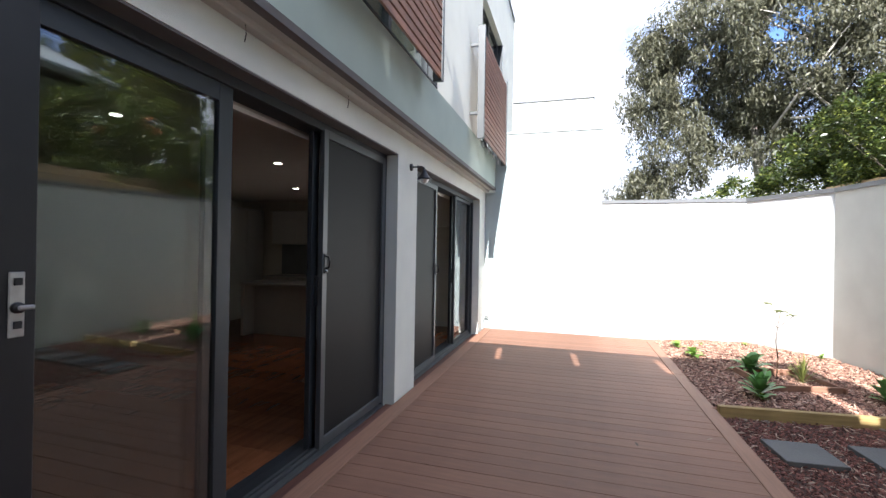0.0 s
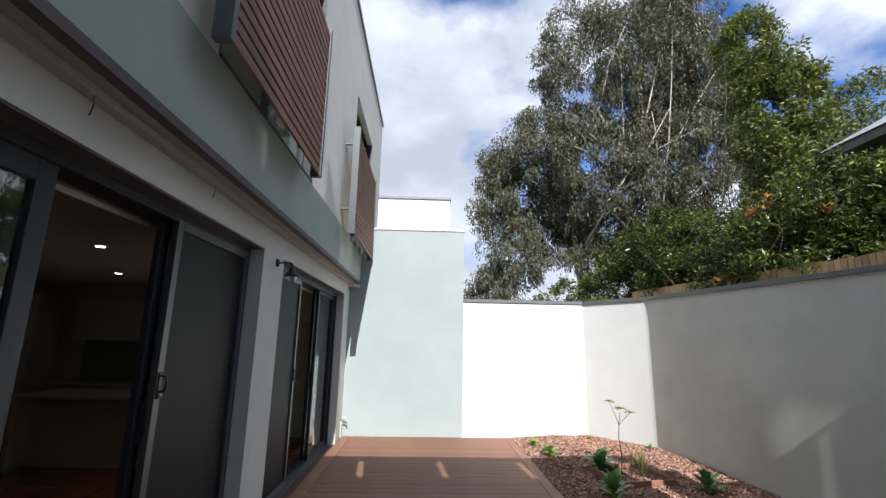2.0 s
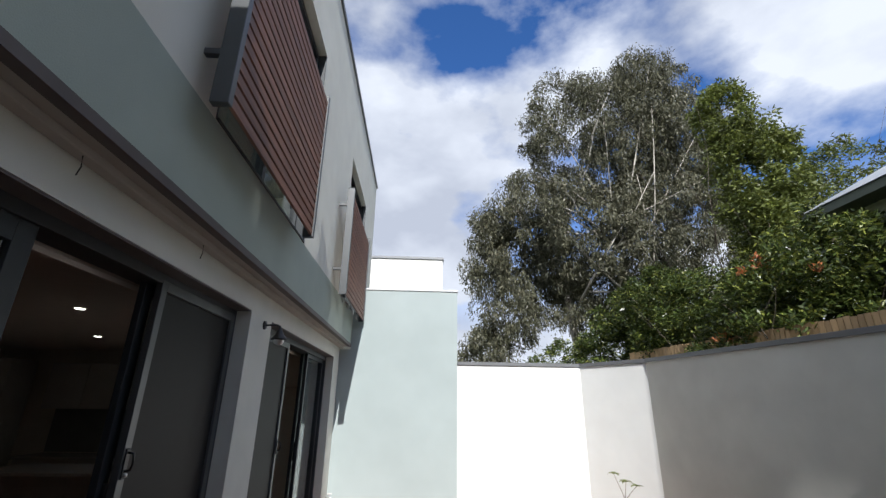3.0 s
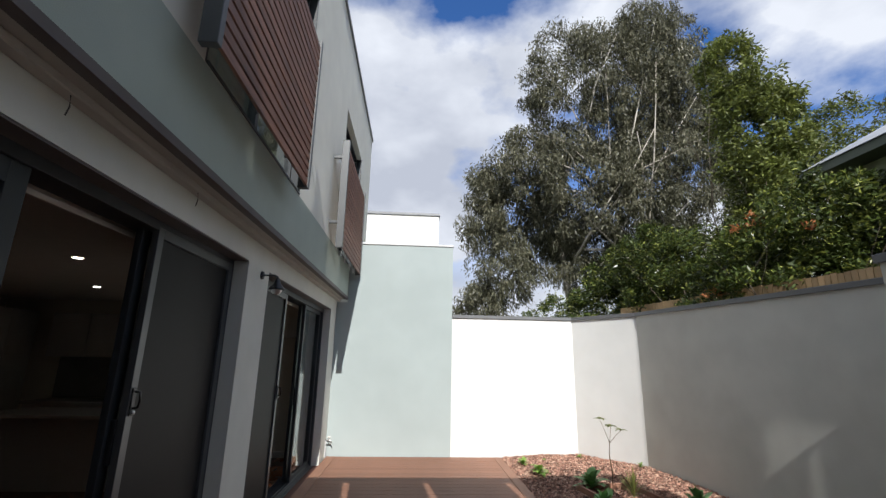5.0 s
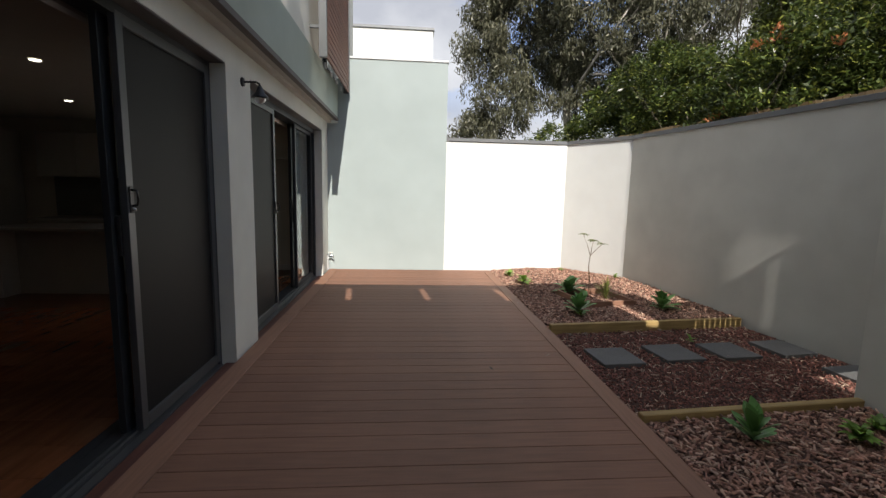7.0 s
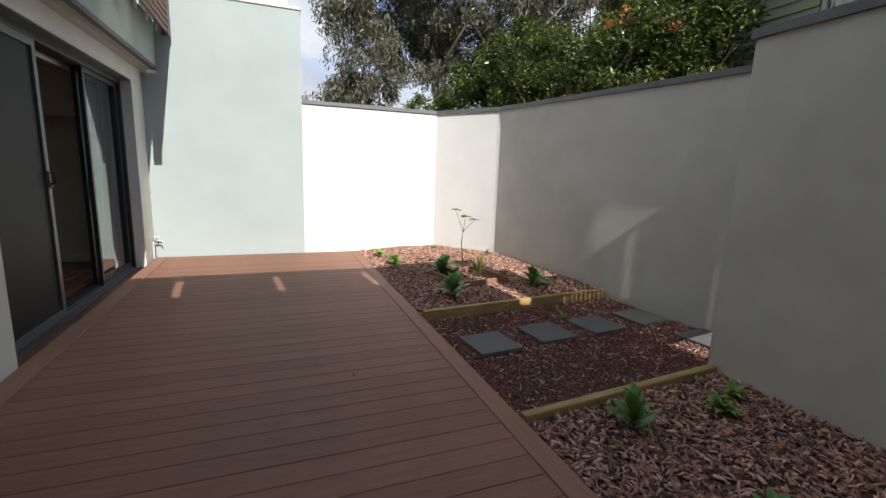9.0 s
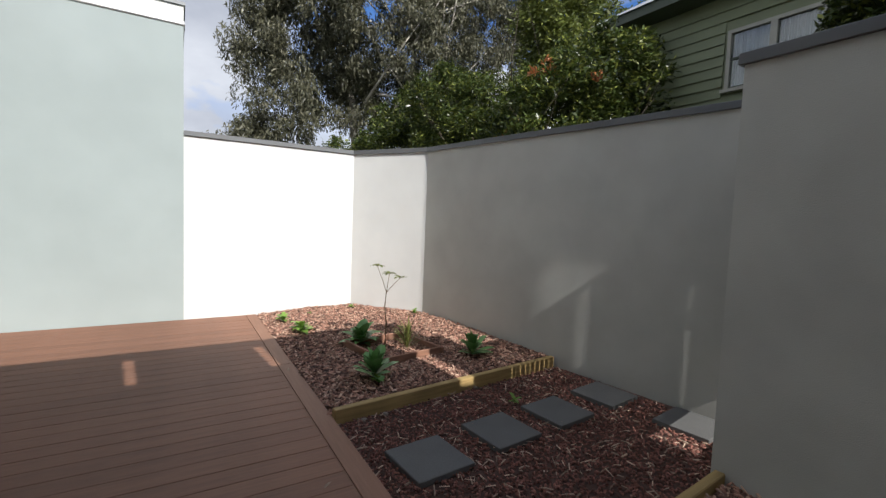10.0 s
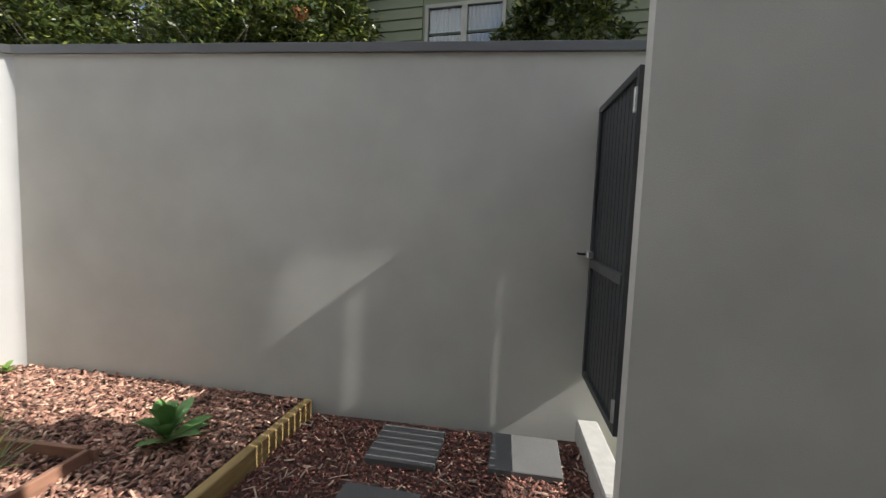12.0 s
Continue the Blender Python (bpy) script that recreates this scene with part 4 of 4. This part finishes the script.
for k in range(nz):
    z = 0.2 + k * 0.19
    spans = [(HY0, HY1)] if z + 0.19 < WN[2] or z > WN[3] else [(HY0, WN[0] - 0.06), (WN[1] + 0.06, HY1)]
    for ya, yb in spans:
        bm = bmesh.new()
        v = [bm.verts.new(p) for p in ((HX + 0.03, ya, z), (HX - 0.012, ya, z), (HX + 0.018, ya, z + 0.20), (HX + 0.03, ya, z + 0.20),
                                       (HX + 0.03, yb, z), (HX - 0.012, yb, z), (HX + 0.018, yb, z + 0.20), (HX + 0.03, yb, z + 0.20))]
        for q in ((0, 1, 2, 3), (7, 6, 5, 4), (0, 4, 5, 1), (1, 5, 6, 2), (2, 6, 7, 3)):
            bm.faces.new([v[i] for i in q])
        part("weatherboard", bm, M_GREENB, nb)
boxed("corner_board", (HX - 0.02, HY1 - 0.02, -0.35, HX + 0.09, HY1 + 0.05, HE), M_GREEND, nb)
hw = empty("window")
hw.parent = nb
cy = (WN[0] + WN[1]) / 2
tagged(hw, "sash window with pale curtains")
boxed("frame", [(HX - 0.03, WN[0], WN[2], HX + 0.06, WN[0] + 0.06, WN[3]), (HX - 0.03, WN[1] - 0.06, WN[2], HX + 0.06, WN[1], WN[3]),
                (HX - 0.03, cy - 0.05, WN[2], HX + 0.06, cy + 0.05, WN[3]), (HX - 0.03, WN[0] + 0.06, WN[3] - 0.06, HX + 0.06, cy - 0.05, WN[3]),
                (HX - 0.03, cy + 0.05, WN[3] - 0.06, HX + 0.06, WN[1] - 0.06, WN[3])], M_SASH, hw, "cream window frame")
boxed("sill", (HX - 0.07, WN[0] - 0.05, WN[2] - 0.06, HX + 0.06, WN[1] + 0.05, WN[2]), M_SASH, hw)
for ya, yb in ((WN[0] + 0.06, cy - 0.05), (cy + 0.05, WN[1] - 0.06)):
    zm = WN[2] + 0.5
    boxed("meeting_rail", [(HX, ya, zm, HX + 0.04, yb, zm + 0.04), (HX, ya, WN[2], HX + 0.04, yb, WN[2] + 0.04)], M_GREEND, hw)
    boxed("pane", (HX + 0.02, ya, WN[2] + 0.04, HX + 0.026, yb, WN[3] - 0.06), M_GLASS, hw)
    bm = bmesh.new()
    nseg = 40
    pr = [(HX + 0.12 + 0.018 * math.sin(i * 1.35), ya + (yb - ya) * i / nseg) for i in range(nseg + 1)]
    for (xa, y_a), (xb, y_b) in zip(pr, pr[1:]):
        bm.faces.new([bm.verts.new(p) for p in ((xa, y_a, WN[2]), (xb, y_b, WN[2]), (xb, y_b, WN[3]), (xa, y_a, WN[3]))])
    part("curtain", bm, M_CURT, hw, "pale gathered curtain")
boxed("eave", (HX - 0.5, HY0 - 0.5, HE, 16, HY1 + 0.45, HE + 0.03), M_GREEND, nb, "dark green eave lining")
boxed("fascia", [(HX - 0.53, HY0 - 0.5, HE - 0.02, HX - 0.5, HY1 + 0.48, HE + 0.16), (HX - 0.5, HY1 + 0.45, HE - 0.02, 16, HY1 + 0.48, HE + 0.16)], M_GREEND, nb)
bm = bmesh.new()
r = [bm.verts.new(p) for p in ((HX - 0.58, HY0 - 0.5, HE + 0.16), (HX - 0.58, HY1 + 0.53, HE + 0.16), (16, HY1 + 0.53, HE + 0.16), (16, HY0 - 0.5, HE + 0.16),
                               (12.5, HY0 - 0.5, HE + 2.7), (12.5, HY1 - 3.2, HE + 2.7))]
for q in ((0, 1, 5, 4), (1, 2, 5), (2, 3, 4, 5), (0, 4, 3)):
    bm.faces.new([r[i] for i in q])
part("roof", bm, M_ROOF, nb, "pale grey corrugated metal roof")

# far building behind the teal wall
fb = tagged(boxed("far_building", (-3.0, 15.5, -0.35, 0.78, 24.0, 6.67), M_FARW), "plain white rendered far building with grey coping", "building", kind="structure")
boxed("coping", (-3.0, 15.45, 6.67, 0.82, 24.0, 6.75), M_CAP, fb)

# tall unseen slab added behind the side passage for shade, open where sun passes
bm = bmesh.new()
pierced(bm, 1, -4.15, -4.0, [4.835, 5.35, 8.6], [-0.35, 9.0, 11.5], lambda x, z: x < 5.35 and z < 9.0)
tagged(part("building_behind", bm, M_CREAM), "unseen plain slab added to shade the side passage and boundary wall", "building", kind="structure")


# unseen slab added over the side passage; its raking gap shapes the wall's sun patch
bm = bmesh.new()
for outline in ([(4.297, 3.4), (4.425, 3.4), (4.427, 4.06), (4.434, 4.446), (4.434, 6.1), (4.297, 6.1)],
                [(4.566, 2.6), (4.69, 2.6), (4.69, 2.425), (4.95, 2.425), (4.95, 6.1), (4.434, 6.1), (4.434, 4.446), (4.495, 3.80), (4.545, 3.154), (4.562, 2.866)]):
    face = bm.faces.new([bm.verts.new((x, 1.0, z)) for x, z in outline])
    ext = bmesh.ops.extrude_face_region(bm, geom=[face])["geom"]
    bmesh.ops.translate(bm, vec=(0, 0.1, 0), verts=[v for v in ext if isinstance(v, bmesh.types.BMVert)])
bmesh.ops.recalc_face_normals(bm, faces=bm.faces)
tagged(part("wall_passage", bm, M_CREAM), "unseen cut-out slab added to shape the sun patch on the boundary wall", "wall", kind="structure")


# ---- trees ----
def grow(r, base, direction, length, radius, depth, out, tips, spread, droop=0.0):
    pts, rad = [Vector(base)], [radius]
    d = Vector(direction).normalized()
    for i in range(4):
        d = (d + Vector((r.uniform(-1, 1), r.uniform(-1, 1), r.uniform(-0.6, 0.8) - droop)) * 0.16).normalized()
        pts.append(pts[-1] + d * length / 4)
        rad.append(radius * (1 - 0.16 * (i + 1)))
    out.append((pts, rad))
    if depth == 0:
        tips += pts[2:]
        return
    for k in range(r.choice((2, 3, 3))):
        side = Vector((r.uniform(-1, 1), r.uniform(-1, 1), r.uniform(-0.25, 0.75))).normalized()
        grow(r, pts[r.choice((2, 3, 4, 4))], d * (1 - spread) + side * spread, length * r.uniform(0.6, 0.85), rad[-1] * 0.75, depth - 1, out, tips, spread, droop)


def limbs(name, runs, material, parent, sides=6):
    bm = bmesh.new()
    for pts, rad in runs:
        tube(bm, pts, rad, sides)
    return part(name, bm, material, parent, smooth=True)


def limb_mesh(points, radii):
    bm = bmesh.new()
    tube(bm, points, radii, 6)
    return finish(bm, "limb", M_BARK, smooth=True)


def clumps(g, n, centre, radii, keep=0.35):
    """Centres near the skin of an ellipsoid with an uneven outline."""
    d = g.normal(size=(n, 3))
    d /= np.linalg.norm(d, axis=1)[:, None]
    k = keep + (1 - keep) * g.uniform(0, 1, n) ** 0.45
    k *= 1 + 0.09 * np.sin(d[:, 0] * 7 + d[:, 2] * 5) + 0.06 * np.sin(d[:, 1] * 11 + d[:, 2] * 9)
    return np.array(centre) + d * k[:, None] * np.array(radii)


def leaf_cloud(g, centres, per, radius):
    """Leaves on small uneven balls round the centres, so that the crown breaks into tufts with gaps."""
    rad = radius * g.uniform(0.55, 1.35, len(centres))
    c, rr = np.repeat(centres, per, 0), np.repeat(rad, per)
    d = g.normal(size=c.shape)
    d /= np.linalg.norm(d, axis=1)[:, None]
    return c + d * (rr * g.uniform(0.25, 1.0, len(c)) ** 0.5)[:, None] * np.array((1, 1, 0.9))


g = np.random.default_rng(11)
# great gum tree, several leaders and drooping crown masses
gum = tagged(empty("gum_tree", 8.5, 23.0, -0.35), "large grey-green gum tree with drooping foliage and pale limbs", "tree")
rr, runs, tips = random.Random(5), [], []
for b, d, L, R in (((-1.6, 0.5, 0), (-0.35, 0, 1), 6.5, 0.28), ((0.4, 0, 0), (0.05, 0, 1), 8.0, 0.42), ((1.5, 0.6, 0), (0.5, 0.1, 1), 7.5, 0.36)):
    grow(rr, b, d, L, R, 4, runs, tips, 0.55)
masses = [((-4.0, 0, 6.6), (1.6, 2.0, 2.3), 46), ((-2.6, -0.5, 12.2), (2.2, 2.2, 2.6), 80), ((0.2, -1, 17.0), (3.2, 3.0, 4.2), 150), ((3.8, -1, 18.6), (3.2, 3.0, 4.6), 160),
          ((6.6, 0, 15.0), (3.2, 3.0, 4.2), 130), ((0.2, -1.5, 11.0), (3.2, 2.4, 3.0), 130), ((4.4, -1.5, 11.5), (3.6, 2.4, 3.4), 140), ((-0.4, 0.5, 7.4), (2.4, 2.0, 1.8), 36),
          ((5.0, 0, 6.8), (4.2, 2.0, 3.2), 120), ((8.6, 1, 10.5), (2.6, 2.4, 4.4), 90), ((8.0, 0.5, 18.4), (2.8, 2.4, 3.8), 130), ((6.0, -0.5, 21.0), (2.4, 2.2, 2.4), 70), ((-4.6, 0, 11.4), (1.2, 1.4, 1.2), 34),
          ((-4.9, 0, 9.2), (1.3, 1.6, 1.7), 40), ((-5.2, 0, 4.6), (1.4, 1.8, 1.5), 34), ((-1.6, 1.5, 9.4), (2.4, 2.0, 2.4), 80), ((2.5, 2, 8.5), (3.5, 2, 2.6), 90)]
cs = np.concatenate([clumps(g, n, c, r) for c, r, n in masses])
def within_crown(p):
    return p.z < 5 or any(sum(((p[i] - c[i]) / r[i]) ** 2 for i in range(3)) < 0.95 for c, r, n in masses)
limbs("trunk", [(p, q) for p, q in runs if all(within_crown(v) for v in p)], M_BARK, gum)
for k in range(28):
    c, r, n = masses[rr.choice((1, 2, 3, 4, 5, 6, 8, 9))]
    tip = Vector(c) + Vector((rr.uniform(-0.75, 0.75) * r[0], -rr.uniform(0.3, 0.75) * r[1], rr.uniform(-0.3, 0.8) * r[2]))
    root = Vector((1.6 + rr.uniform(-2.6, 2.6), -1.0, 7.0 + rr.uniform(-0.5, 7.0)))
    bow = root.lerp(tip, 0.5) + Vector((rr.uniform(-0.5, 0.5), -0.4, rr.uniform(-0.7, 0.1)))
    if tip.z > root.z + 0.8:
        part("limb", limb_mesh([root, root.lerp(bow, 0.55), bow, bow.lerp(tip, 0.55) + Vector((0, -0.1, 0.1)), tip], [0.06, 0.05, 0.04, 0.026, 0.012]), M_BARK, gum, "pale bare limb")
cl = leaf_cloud(g, cs, 150, 0.6)
cl[:, 2] -= np.abs(g.normal(0, 0.18, len(cl)))
young = g.uniform(0, 1, len(cl)) < 0.3
part("crown", leaves(g, "crown", cl[~young], 0.24, 0.062, M_GUM, droop=0.9, spread=1.0), M_GUM, gum)
part("young_leaves", leaves(g, "young_leaves", cl[young], 0.24, 0.062, M_GUM2, droop=0.9, spread=1.0), M_GUM2, gum, "paler silvery leaves")["kind"] = "stuff"


def bush(name, x, y, masses, per, size, leaf, wide, material, label, seed, trunk=True, category="shrub", droop=0.1):
    gg = np.random.default_rng(seed)
    b = tagged(empty(name, x, y, -0.35), label, category)
    rr, runs, tips = random.Random(seed), [], []
    top = max(c[2] for c, r, n in masses)
    for k in range(3):
        grow(rr, (rr.uniform(-.3, .3), rr.uniform(-.3, .3), 0), (rr.uniform(-.4, .4), rr.uniform(-.4, .4), 1), top * 0.5, 0.09, 2, runs, tips, 0.5)
    limbs("trunk", runs, M_TWIG, b, 5)
    cs = np.concatenate([clumps(gg, n, c, r, 0.45) for c, r, n in masses])
    lc = leaf_cloud(gg, cs, per, size)
    young = gg.uniform(0, 1, len(lc)) < 0.2
    part("crown", leaves(gg, "crown", lc[~young], leaf, wide, material, droop=droop), material, b)
    part("young_leaves", leaves(gg, "young_leaves", lc[young], leaf, wide, M_SHRUB2, droop=droop), M_SHRUB2, b, "paler young leaves")["kind"] = "stuff"
    return b, cs


SHL = "dense glossy green shrub behind the fence"
b1, cs1 = bush("shrub", 7.6, 8.6, [((0, 0, 3.6), (1.5, 1.4, 1.7), 150), ((0.3, -0.6, 4.6), (1.2, 1.1, 1.2), 100), ((-0.6, 0.6, 2.6), (1.3, 1.3, 1.3), 80)], 120, 0.27, 0.120, 0.044, M_SHRUB,
               "dense glossy green shrub with orange new growth", 31, droop=-0.25)
b2, _ = bush("shrub", 7.2, 11.2, [((0, 0, 3.6), (1.6, 1.6, 1.8), 170), ((-0.3, 0.8, 4.6), (1.2, 1.2, 1.2), 90)], 120, 0.28, 0.120, 0.044, M_SHRUB, SHL, 32, droop=-0.2)
bush("shrub", 6.6, 14.0, [((0, 0, 3.2), (1.8, 1.7, 1.9), 170), ((0.6, 0.2, 4.5), (1.2, 1.2, 1.3), 90)], 120, 0.30, 0.128, 0.048, M_SHRUB, SHL, 33)
bush("shrub", 6.2, 17.0, [((0, 0, 2.9), (2.0, 1.7, 1.9), 150)], 120, 0.32, 0.136, 0.052, M_SHRUB, SHL, 34)
bush("shrub", 4.4, 18.5, [((0, 0, 2.2), (2.2, 1.7, 1.2), 120)], 80, 0.34, 0.17, 0.065, M_TALL, "low dull green shrub under the gum tree", 35)
bush("shrub", 8.2, 3.75, [((0, 0, 4.2), (0.8, 0.9, 1.3), 100)], 120, 0.26, 0.120, 0.044, M_SHRUB, "green shrub beside the weatherboard house window", 36)
pick = cs1[(cs1[:, 2] > 2.9) & (cs1[:, 2] < 5.2) & (cs1[:, 0] < -0.2) & (cs1[:, 1] < 0.6)]
fl = pick[g.choice(len(pick), 12, replace=False)] + np.array((-0.2, -0.12, 0.04))
part("new_growth", leaves(g, "new_growth", leaf_cloud(g, fl, 22, 0.15), 0.11, 0.045, M_NEW, droop=-0.6), M_NEW, b1, "orange new leaves")["kind"] = "stuff"
bush("tree", 11.15, 12.8, [((0, 0, 9.2), (1.25, 1.4, 2.6), 140), ((0.5, -0.3, 6.0), (1.6, 1.6, 2.3), 130), ((-0.45, 0.2, 11.9), (0.75, 0.8, 1.5), 55), ((0.2, 0, 7.6), (1.4, 1.4, 1.8), 80), ((0.7, -0.2, 10.4), (0.7, 0.8, 1.0), 35)], 100, 0.36, 0.17, 0.065, M_TALL,
     "tall upright yellow-green tree", 41, category="tree")
bush("tree", 17.0, 15.0, [((0, 0, 10.0), (2.0, 2.0, 2.2), 120), ((2.6, -1.0, 8.8), (1.6, 1.6, 2.0), 90)], 110, 0.45, 0.19, 0.06, M_TALL, "green tree behind the weatherboard house", 42, category="tree")

# ---- pieces: deck boards ----
PITCH = 0.1505
nb_boards = int((BACK_Y - 0.012 - REAR_Y) / PITCH)
bm = bmesh.new()
box(bm, JL + 0.004, 0, -0.024, JR - 0.004, PITCH - 0.004, 0)
me_b = finish(bm, "board", M_DECK, 0.002)
for k in range(nb_boards):
    part("board", me_b, M_DECK, deck).location = (0, BACK_Y - 0.012 - (k + 1) * PITCH, random.uniform(-0.0012, 0))
for x0, x1 in ((DX0, JL), (JR, DX1)):
    for ya, yb in ((REAR_Y, 1.9), (1.903, 5.4 if x0 < 0 else 6.1), (5.403 if x0 < 0 else 6.103, BACK_Y - 0.012)):
        boxed("border_board", (x0, ya, -0.2 if x0 > 0 else -0.07, x1, yb, 0.002), M_DECKB, deck, bevel=0.003)

# ---- small debris ----
for i, (x, y, r) in enumerate(((1.30, 4.05, 30), (0.75, 3.75, 110), (1.5, 5.9, 70), (0.2, 2.2, 200))):
    ob = new("fallen_leaf", leaf_mesh("fallen_leaf", 0.055, 0.018, 0.3, M_STRAW if i % 2 == 0 else M_TWIG, 3))
    ob.matrix_world = pose(x, y, 0.004, 0, 14, r)
    tagged(ob, "small dry curled leaf lying on the deck", "leaf", "fallen leaves")
for i, (x, y) in enumerate(((1.98, 4.80), (1.80, 4.78), (2.9, 4.93))):
    bm = bmesh.new()
    bmesh.ops.create_icosphere(bm, subdivisions=2, radius=0.022)
    for v in bm.verts:
        v.co *= 1 + 0.25 * noise.noise(v.co * 60 + Vector((i, 0, 0)))
        v.co.z *= 0.6
    ob = part("pebble", bm, M_PEB, smooth=True)
    ob.location = (x, y, -0.042)
    tagged(ob, "small pale pebble beside the garden sleeper", "pebble", "pebbles")
